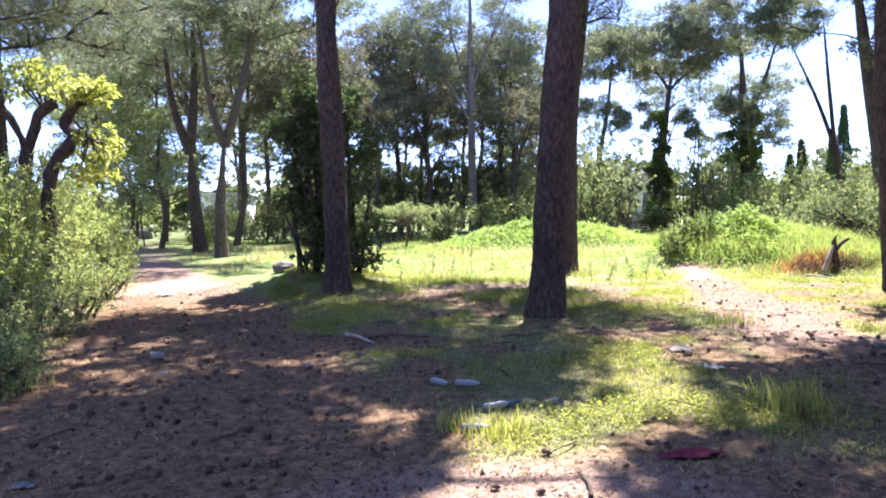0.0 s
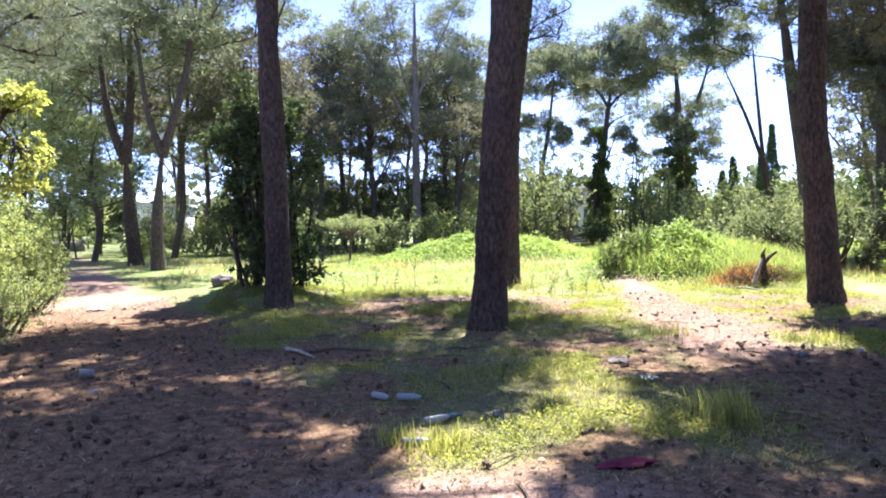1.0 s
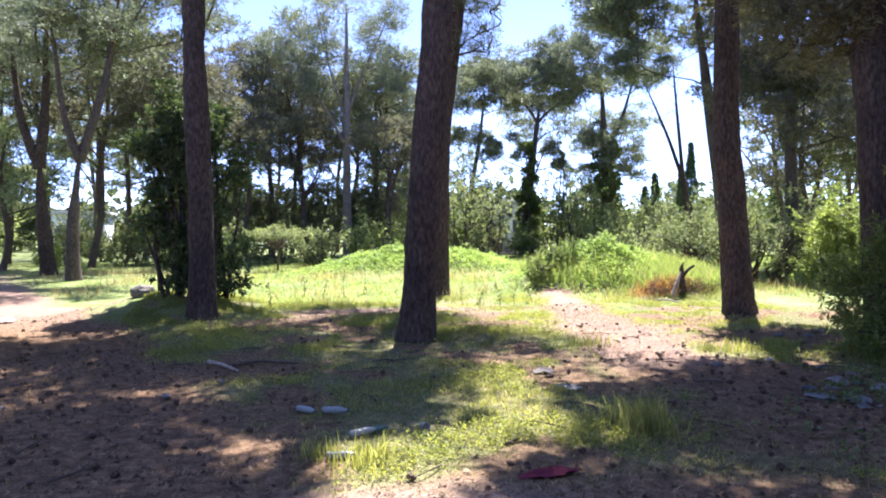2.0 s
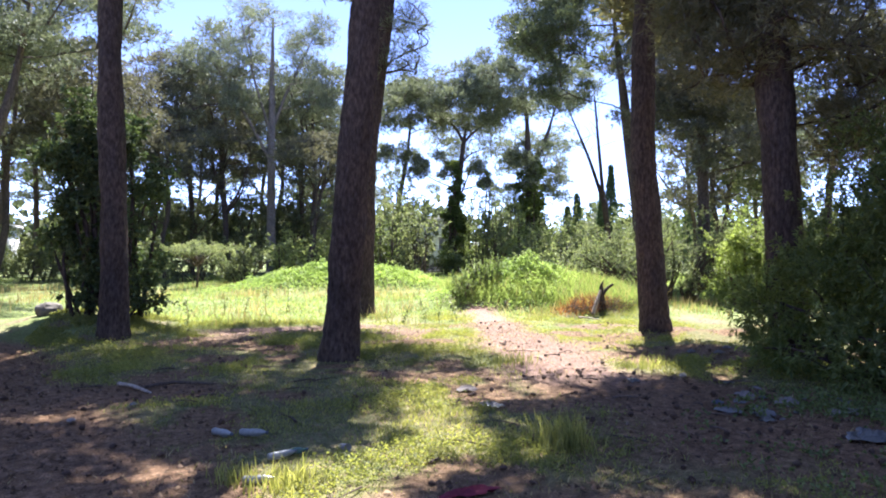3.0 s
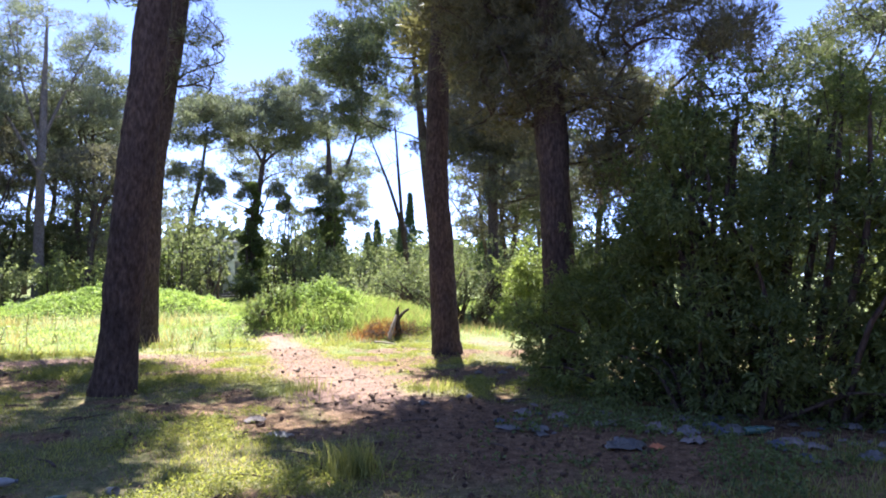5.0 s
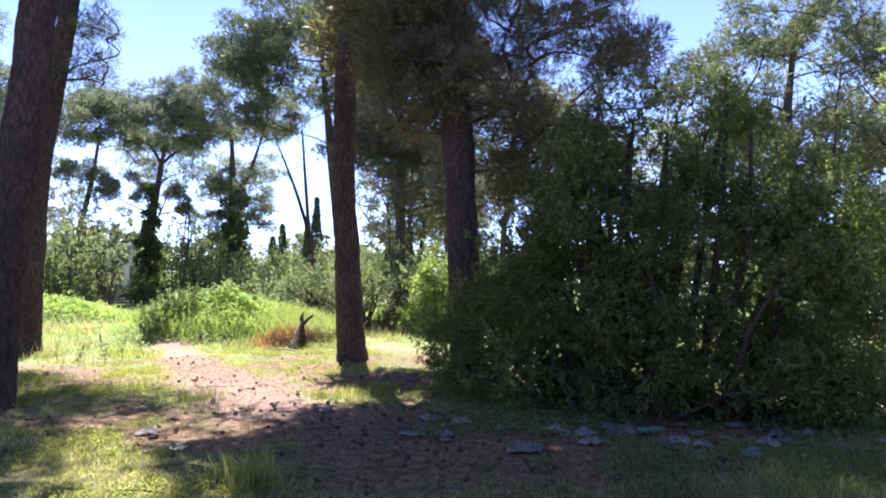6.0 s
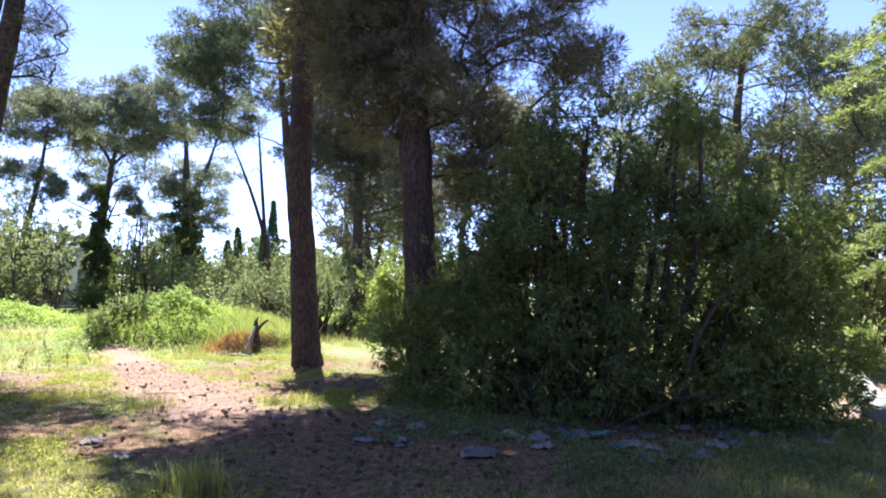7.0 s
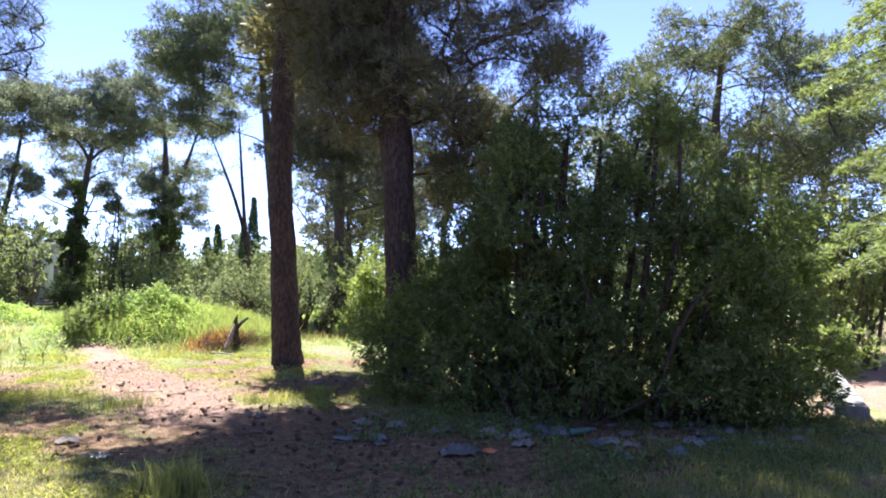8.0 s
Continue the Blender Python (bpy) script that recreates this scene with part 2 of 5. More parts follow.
def leaves(pos, axis, length, width, droop=0.3):
    """Pointed leaves, folded a little along the middle."""
    n = len(pos)
    S = unit(np.cross(axis, rng.normal(size=(n, 3)) * 0.6 + np.array([0, 0, 1.0])))
    N = np.cross(S, axis)
    Ln = (length * rng.uniform(0.65, 1.3, n))[:, None]
    W = (width * rng.uniform(0.7, 1.25, n))[:, None]
    a = pos
    m = pos + axis * Ln * 0.55
    l = m - S * W * 0.5 + N * W * 0.18
    r = m + S * W * 0.5 + N * W * 0.18
    t = pos + axis * Ln - np.array([0, 0, 1.0]) * Ln * droop * 0.4
    V = np.stack([a, r, t, l], 1).reshape(-1, 3)
    i = np.arange(n)[:, None] * 4
    F = np.concatenate([i + np.array([[0, 1, 2]]), i + np.array([[0, 2, 3]])])
    return V, F


def rosettes(pos, axis, per, length, width, spread=0.8, droop=0.3):
    P = np.repeat(pos, per, 0) + rng.normal(size=(len(pos) * per, 3)) * 0.012
    D = unit(np.repeat(axis, per, 0) + rng.normal(size=(len(pos) * per, 3)) * spread)
    return leaves(P, D, length, width, droop)


def in_clump(n, centre, radii, shell=0.55, top=0.0):
    """Points in an uneven ellipsoid, most of them near its skin, with the way out of it."""
    d = rand_dirs(n, top)
    lump = 0.72 + 0.56 * fbm(d * 2.1 + np.asarray(centre) * 1.7, 3, 2)
    r = (shell + (1 - shell) * rng.uniform(0, 1, n)) * lump
    return np.asarray(centre) + d * r[:, None] * np.asarray(radii), d

# ---- ground ----
LEFT_PATH = np.array([(-1.6, -6, 3.2), (-1.6, 2, 2.6), (-1.75, 5, 1.95), (-2.8, 8, 1.5), (-4.1, 11, 1.6), (-6.1, 15, 1.3), (-9.6, 22, 0.8), (-14, 31, 0.65), (-21, 45, 0.6)])
RIGHT_PATH = np.array([(6.4, 4.5, 1.6), (5.0, 7.0, 1.1), (4.7, 9, 0.8), (5.15, 12.5, 0.62), (5.75, 16, 0.5), (6.05, 18.4, 0.33), (7.3, 24, 0.25), (9.9, 38, 0.3)])
EAST_PATH = np.array([(10.6, 3.0, 0.35), (13.5, 3.9, 0.55), (16, 4.1, 0.7), (30, 4.5, 1.0)])


def off_path(x, y, line):
    """How far points lie outside a strip, negative inside it."""
    best = np.full(np.shape(x), 1e9)
    for (ax, ay, aw), (bx, by, bw) in zip(line[:-1], line[1:]):
        dx, dy = bx - ax, by - ay
        t = np.clip(((x - ax) * dx + (y - ay) * dy) / (dx * dx + dy * dy), 0, 1)
        best = np.minimum(best, np.hypot(x - ax - t * dx, y - ay - t * dy) - (aw + t * (bw - aw)))
    return best


def ease(v, lo, hi):
    t = np.clip((v - lo) / (hi - lo), 0, 1)
    return t * t * (3 - 2 * t)


def hill(x, y, cx, cy, rx, ry, h, turn=0.0):
    c, s = math.cos(turn), math.sin(turn)
    u, v = ((x - cx) * c + (y - cy) * s) / rx, (-(x - cx) * s + (y - cy) * c) / ry
    return h * np.exp(-(u * u + v * v) ** 1.4)


def ground_z(x, y):
    x, y = np.asarray(x, float), np.asarray(y, float)
    p = np.column_stack([x.ravel(), y.ravel()])
    near = np.exp(-((x / 40) ** 2 + ((y - 10) / 40) ** 2))
    z = ((fbm(p * 0.9, 11, 3) - 0.5).reshape(x.shape) * 0.09 + (fbm(p * 5, 5, 2) - 0.5).reshape(x.shape) * 0.03) * near
    z = z + hill(x, y, 7.9, 18.7, 3.0, 1.75, 0.72, -0.2) + hill(x, y, 3.6, 27.5, 3.2, 1.7, 0.55)
    z = z + hill(x, y, -3.1, 15.5, 1.7, 1.5, 0.36) + hill(x, y, 9.2, 16.0, 1.4, 0.9, 0.25)
    return z


def bare(x, y):
    """1 on trodden earth, 0 under grass."""
    x, y = np.asarray(x, float), np.asarray(y, float)
    p = np.column_stack([x.ravel(), y.ravel()])
    wob = (fbm(p * 0.8, 21, 4) - 0.5).reshape(x.shape) * 1.7
    patch = ease((fbm(p * 1.25, 77, 4)).reshape(x.shape), 0.52, 0.6) * 0.9 * ease(y, 18, 13)
    d = np.minimum(off_path(x, y, LEFT_PATH), off_path(x, y, RIGHT_PATH))
    d = np.minimum(d, off_path(x, y, EAST_PATH))
    d = np.minimum(d, (np.hypot((x - 5.3) / 1.7, (y - 5.5) / 1.1) - 1) * 0.8)
    d = np.minimum(d, np.hypot((x - 0.9) / 1.5, (y - 3.6) / 0.75) - 1)
    d = np.minimum(d, (np.hypot((x - 2.9) / 2.7, (y - 3.9) / 0.8) - 1) * 0.8 + 0.35)
    d = np.minimum(d, (np.hypot((x - 8.5) / 4.0, (y - 4.8) / 2.3) - 1) * 1.5 + 0.1)
    d = np.minimum(d, (np.hypot((x + 0.9) / 0.9, (y - 8.6) / 0.6) - 1) * 0.8)
    d = np.minimum(d, (np.hypot((x - 1.2) / 2.2, (y - 14.6) / 0.8) - 1) * 0.8 + 0.15)
    return np.maximum(1 - ease(d + wob * 0.55, -0.25, 0.4), patch)


def spaced(lo, hi, step, far, growth=1.22):
    a = list(np.arange(lo, hi + step / 2, step))
    s, out_hi, out_lo = step, [a[-1]], [a[0]]
    while out_hi[-1] < far:
        s *= growth
        out_hi.append(out_hi[-1] + s)
        out_lo.append(out_lo[-1] - s)
    return np.array(out_lo[:0:-1] + a + out_hi[1:])


gx, gy = spaced(-8, 13, 0.15, 1800), spaced(2.5, 19, 0.15, 1800)
GX, GY = np.meshgrid(gx, gy)
GV = np.column_stack([GX.ravel(), GY.ravel(), ground_z(GX, GY).ravel()])
nx, ny = len(gx), len(gy)
ii, jj = np.meshgrid(np.arange(nx - 1), np.arange(ny - 1))
q = (jj * nx + ii).ravel()
GF = np.column_stack([q, q + 1, q + nx + 1, q + nx])

M_GROUND, nt, b = material("woodland_floor")
att = nt.nodes.new("ShaderNodeAttribute")
att.attribute_name = "bare"
sunlit_att = nt.nodes.new("ShaderNodeAttribute")
sunlit_att.attribute_name = "sunlit_pale"
n1, n2, n3 = noise_tex(nt, 1.1, 5), noise_tex(nt, 9, 6, 0.65), noise_tex(nt, 60, 4, 0.7)
# needle litter is the darker soil; earth is a paler soil for sunlit ground
litter = ramp(nt, n2, [(0.3, (0.085, 0.05, 0.03)), (0.5, (0.21, 0.127, 0.071)), (0.72, (0.36, 0.225, 0.13))]).outputs[0]
earth = ramp(nt, n2, [(0.3, (0.21, 0.135, 0.10)), (0.55, (0.3, 0.2, 0.152)), (0.75, (0.36, 0.26, 0.205))]).outputs[0]
thatch = ramp(nt, n2, [(0.32, (0.09, 0.1, 0.035)), (0.52, (0.17, 0.165, 0.07)), (0.7, (0.28, 0.23, 0.12))]).outputs[0]
soil = mixed(nt, sunlit_att.outputs["Fac"], litter, earth)
turf = ramp(nt, n1, [(0.3, (0.14, 0.18, 0.055)), (0.52, (0.195, 0.235, 0.085)), (0.7, (0.285, 0.28, 0.135))]).outputs[0]
col = mixed(nt, att.outputs["Fac"], mixed(nt, sunlit_att.outputs["Fac"], thatch, turf), soil)
speck = ramp(nt, n3, [(0.35, (0.5, 0.48, 0.46)), (0.65, (1.4, 1.38, 1.35))]).outputs[0]
nt.links.new(mixed(nt, 1.0, col, speck, "MULTIPLY"), b.inputs["Base Color"])
b.inputs["Roughness"].default_value = 0.95
b.inputs["Specular IOR Level"].default_value = 0.15
bump(nt, b, n3, 0.7, 0.02)

ground = new("ground", mesh("ground", GV, GF, M_GROUND, True))
tagged(ground, "brown earth strewn with pine needles and patches of grass", "ground", kind="structure")
a = ground.data.attributes.new("bare", "FLOAT", "POINT")
a.data.foreach_set("value", bare(GX, GY).ravel().astype(np.float32))
# paths, open meadow and a sunlit foreground patch: sunlight painted in as paler soil
sunlit_pale = np.clip(ease(-off_path(GX, GY, RIGHT_PATH[2:]), -0.9, 0.3) + ease(GY, 12, 15) + ease(-off_path(GX, GY, EAST_PATH), -1, 0)
                + ease(1.4 - np.hypot((GX - 0.8) / 1.2, (GY - 3.7) / 0.8), 0, 0.6), 0, 1)
a = ground.data.attributes.new("sunlit_pale", "FLOAT", "POINT")
a.data.foreach_set("value", sunlit_pale.ravel().astype(np.float32))

# ---- trees ----


def limb(a, b, lift, r, sides=6, n=9):
    a, b = np.asarray(a, float), np.asarray(b, float)
    mid = (a + b) / 2 + np.array([rng.normal() * 0.15, rng.normal() * 0.15, lift])
    return tube(smooth_line([a, mid, b], n), [r, r * 0.7, r * 0.35], sides)


def spread_points(n, centre, radii, gap):
    """Clump centres kept apart in an ellipsoid, more of them high up."""
    out = []
    for _ in range(n * 40):
        d = rng.normal(size=3)
        d *= rng.uniform(0.25, 1) ** 0.5 / (np.linalg.norm(d) + 1e-9)
        if d[2] < -0.55:
            continue
        p = np.asarray(centre) + d * np.asarray(radii)
        if all(np.linalg.norm(p - o) > gap for o in out):
            out.append(p)
        if len(out) == n:
            break
    return out


def pine(base, line, radius, crowns, label, mat=None, barkmat=None, tufts=100, near=False, needle=(0.26, 0.06), per=7, stems=(), name="pine_tree", twigs=0, flat=0.66):
    """base: x, y; line: trunk points above the base, relative to it; crowns: (centre, radii, clumps, clump size), relative to the base."""
    mat, barkmat = mat or M_PINE, barkmat or M_BARK
    z0 = float(ground_z([base[0]], [base[1]])[0])
    root = thing(name, (base[0], base[1], z0), label, "pine tree", "pine trees")
    pts = [(0, 0, -0.25), (0, 0, 0.0)] + [tuple(p) for p in line]
    top = pts[-1][2]
    if near:
        L = smooth_line(pts, int(top / 0.085))
        h = L[:, 2]
        r = radius * np.interp(h, [-0.3, 0.0, 0.35, 1.0, top * 0.6, top], [1.45, 1.28, 1.1, 1.0, 0.75, 0.25])
        pieces = [tube(L, r, 40, radius * 0.13, (15, 15, 3.2), int(base[0] * 7) % 50)]
    else:
        L = smooth_line(pts, 26)
        r = radius * np.interp(L[:, 2], [-0.3, 0.4, 1.2, top * 0.6, top], [1.35, 1.1, 1.0, 0.75, 0.22])
        pieces = [tube(L, r, 10, radius * 0.14, (8, 8, 2), int(base[0] * 7) % 50)]
    for s in stems:
        S = smooth_line(s[0], 14)
        pieces.append(tube(S, [s[1], s[1] * 0.75, s[1] * 0.35], 9, s[1] * 0.1))
        L = np.vstack([L, S])
    fol = []
    skel = [L[L[:, 2] > top * 0.3]]
    for centre, radii, n, size, *thin in crowns:
        spots = spread_points(n, centre, radii, size * 0.7)
        axis = L[-1]
        spots.sort(key=lambda c: float(np.hypot(c[0] - axis[0], c[1] - axis[1])))
        for c in spots:
            S = np.vstack(skel)
            gap = np.linalg.norm(S - c, axis=1)
            want = gap + 1.2 * np.clip(S[:, 2] - c[2] + 0.25 * gap, 0, 9)
            a0 = S[int(np.argmin(want))]
            ln = float(np.linalg.norm(c - a0))
            sag = 0.1 * ln * rng.uniform(-0.6, 1.0)
            pieces.append(limb(a0, c, sag, np.clip(0.018 + 0.018 * ln, 0.02, 0.09), 4 if near else 3, 6 if near else 5))
            t = np.linspace(0.35, 1, 5)[:, None]
            skel.append(a0 * (1 - t) + c * t + np.array([0, 0, sag]) * 4 * t * (1 - t))
            sz = size * rng.uniform(0.65, 1.2)
            m = int(tufts * (sz / size) ** 2 * (thin[0] if thin else 1))
            p, d = in_clump(m, c, (sz, sz, sz * flat), 0.35, 0.3)
            nl, nw = thin[1] if len(thin) > 1 else needle
            fol.append(needles(p, unit(d + np.array([0, 0, -0.3 if len(thin) > 1 else 0.5])), nl, nw, per))
            for _ in range(2 if near else 1):
                e = c + rand_dirs(1, 0.2)[0] * sz * 0.8
                pieces.append(limb(c, e, 0.05, 0.02, 3, 3))
    V, F = joined(pieces)
    part("trunk", V, F, barkmat, root, "", True)
    V, F = joined(fol)
    part("crown", V, F, mat, root)
    if twigs:
        c0, rad = np.asarray(crowns[0][0], float), np.asarray(crowns[0][1], float)
        tw = []
        for _ in range(twigs):
            a0 = c0 + rand_dirs(1)[0] * rad * rng.uniform(0.3, 0.95)
            e = a0 + np.array([rng.normal() * 0.5, rng.normal() * 0.5, rng.uniform(-0.9, 0.2)])
            tw.append(limb(a0, e, 0.08, 0.012, 4, 5))
        V, F = joined(tw)
        tagged(part("twig_tangle", V, F, M_TWIG, root, "bare hanging dead twigs"), kind="stuff")
    return root


L_NEAR = "tall Aleppo pine with dark fissured bark on grassy ground"
# the near group; crown clumps above view are placed to shade what lies below
FINE = dict(near=True, tufts=95, needle=(0.38, 0.11), per=5)
pine((-2.1, 13.69), [(0.0, 0, 2.5), (-0.06, 0, 5.7), (0.1, 0, 9), (0.1, -0.2, 13)], 0.235,
     [((0.35, -0.2, 11.8), (3.0, 3.3, 2.6), 34, 1.1, 0.8), ((0.7, 3.1, 10.2), (1.7, 1.4, 1.0), 13, 0.9)], L_NEAR, M_PINE_DARK, **FINE)
rng = np.random.default_rng(101)
pine((1.68, 10.52), [(0.06, -0.1, 1.2), (0.17, -0.25, 3.0), (0.37, -0.3, 5.5), (0.62, -0.4, 9), (0.7, -0.4, 12)], 0.255,
     [((-0.35, 0.5, 11.0), (1.9, 2.9, 2.4), 19, 0.82), ((1.5, 2.7, 11.0), (0.9, 0.8, 0.7), 9, 0.7), ((0.2, 0.9, 11.4), (0.95, 0.95, 0.8), 8, 0.72), ((3.3, 0.1, 11.0), (0.7, 0.6, 0.6), 5, 0.65)], "thick leaning pine trunk with dark fissured bark", M_PINE_DARK, **FINE)
rng = np.random.default_rng(102)
pine((2.93, 17.2), [(0.05, 0, 2), (0.12, 0, 4.0), (0.6, -0.1, 8.1), (0.9, -0.1, 12.5)], 0.25,
     [((0.1, -0.9, 11.4), (3.6, 2.7, 2.3), 48, 1.05), ((-0.8, 2.6, 10.0), (2.4, 1.9, 1.5), 18, 1.0), ((-1.5, -0.6, 11.2), (1.5, 1.5, 1.2), 14, 0.95), ((0.5, -2.1, 11.0), (1.4, 1.1, 1.0), 6, 0.85), ((0.95, -0.2, 7.0), (0.55, 0.5, 1.9), 18, 0.4, 0.5, (0.24, 0.02))],
     "pine leaning behind a thicker pine, with low hanging twigs", M_PINE_DARK, near=True, tufts=110, needle=(0.3, 0.075), per=5)
rng = np.random.default_rng(103)
pine((8.26, 12.6), [(-0.07, 0.05, 1.5), (-0.2, 0.12, 3.7), (-0.18, 0.1, 6.7), (-0.1, 0.0, 9), (0, 0, 12)], 0.27,
     [((0.4, -0.3, 11.0), (2.1, 2.4, 2.5), 30, 0.95), ((-1.6, -2.5, 10.5), (1.2, 1.1, 1.0), 9, 0.75), ((-1.5, -0.3, 11.0), (1.2, 1.0, 1.0), 11, 0.8), ((1.3, 1.2, 7.6), (1.2, 1.2, 1.3), 12, 0.75)],
     "straight pine with dark bark standing at the edge of sunlit grass", M_PINE_OLIVE, twigs=30, **FINE)
rng = np.random.default_rng(104)
pine((8.45, 9.0), [(-0.06, 0.05, 1.5), (-0.16, 0.1, 3.3), (-0.3, 0.2, 6.0), (-0.3, 0.2, 9), (-0.2, 0.1, 12)], 0.28,
     [((0.5, -0.2, 9.2), (3.0, 3.0, 2.8), 58, 0.95, 0.4, (0.34, 0.07)), ((0.6, -3.0, 9.0), (2.2, 1.3, 1.0), 12, 0.9, 0.4, (0.34, 0.07)), ((-0.65, 0.75, 5.3), (0.8, 0.8, 1.9), 32, 0.62), ((1.2, -1.1, 4.8), (1.7, 1.7, 1.6), 25, 0.56, 0.62), ((0.0, 0.0, 5.0), (1.2, 1.2, 1.2), 12, 0.7), ((1.0, -0.5, 3.7), (0.8, 0.8, 1.0), 13, 0.5), ((0.9, -2.2, 5.6), (0.75, 0.75, 1.2), 11, 0.45), ((-0.9, 0.9, 7.0), (1.3, 1.2, 1.4), 26, 0.65), ((-0.1, 1.3, 6.2), (1.2, 0.8, 1.6), 26, 0.6), ((0.3, -0.9, 6.4), (1.0, 0.9, 1.3), 15, 0.6), ((2.5, -1.4, 9.2), (1.5, 1.6, 1.0), 10, 0.85, 0.4, (0.34, 0.07))],
     "dark pine with low drooping needles above a thick shrub", M_PINE_OLIVE, twigs=110, near=True, tufts=108, needle=(0.17, 0.021), per=9)
rng = np.random.default_rng(105)
pine((-9.25, 14.1), [(0.05, 0, 2.5), (0.08, 0, 6), (0.3, 0.2, 10)], 0.26,
     [((-0.6, 0.6, 8.6), (3.0, 3.0, 2.8), 28, 1.05, 0.45, (0.36, 0.08)), ((1.0, 2.2, 5.9), (2.3, 1.6, 0.9), 20, 0.7)], "pine with dark bark rising out of a hedge", M_PINE, near=True, tufts=150, needle=(0.2, 0.026), per=8)

# two forked pines by the far end of the earth path
pine((-10.9, 29.4), [(-0.1, -0.2, 2.2), (-0.15, -0.3, 4.4)], 0.27,
     [((-0.2, -0.4, 9.6), (4.5, 3.8, 3.4), 84, 0.85)], "forked pine with dark trunk beside the earth path", M_PINE, tufts=110, needle=(0.24, 0.06), per=5,
     stems=[([(-0.15, -0.3, 4.2), (-0.7, -0.5, 6.2), (-0.9, -0.6, 9)], 0.2), ([(-0.15, -0.3, 4.2), (0.15, -0.4, 6.5), (0.3, -0.5, 9.5)], 0.22)])
pine((-8.86, 26.2), [(0.05, 0.0, 2.2), (0.25, 0.15, 4.4)], 0.23,
     [((1.3, 0.4, 10.2), (4.5, 3.8, 3.4), 84, 0.85)], "forked pine with pale upper bark in short grass", M_PINE, M_BARK_MID, tufts=110, needle=(0.24, 0.06), per=5,
     stems=[([(0.25, 0.15, 4.2), (1.05, 0.4, 7), (1.6, 0.5, 10)], 0.17), ([(0.25, 0.15, 4.2), (-0.2, 0.0, 5.9), (-0.5, 0.1, 8.5)], 0.14)])

# the tall pale tree and the grove behind the meadow
pine((0.9, 41.9), [(0.0, 0, 5), (0.05, 0, 11.5), (0.1, 0, 15)], 0.27,
     [((-0.2, 0, 13.0), (4.4, 2.8, 2.7), 46, 0.85), ((2.2, 0, 10.4), (1.6, 1.3, 1.0), 8, 0.8), ((-2.6, 0, 10.2), (1.2, 1.2, 0.9), 6, 0.7)], "slender tall tree with pale grey bark", M_PINE, M_BARK_PALE, tufts=80, needle=(0.32, 0.05), per=5,
     stems=[([(0.05, 0, 6.5), (-1.4, 0, 9.2), (-3.4, 0, 12.6)], 0.11), ([(0.05, 0, 8.5), (1.0, 0, 11), (2.4, 0, 14)], 0.1), ([(0.05, 0, 8.0), (-0.9, 0, 11.2), (-1.7, 0, 14.8)], 0.08)])
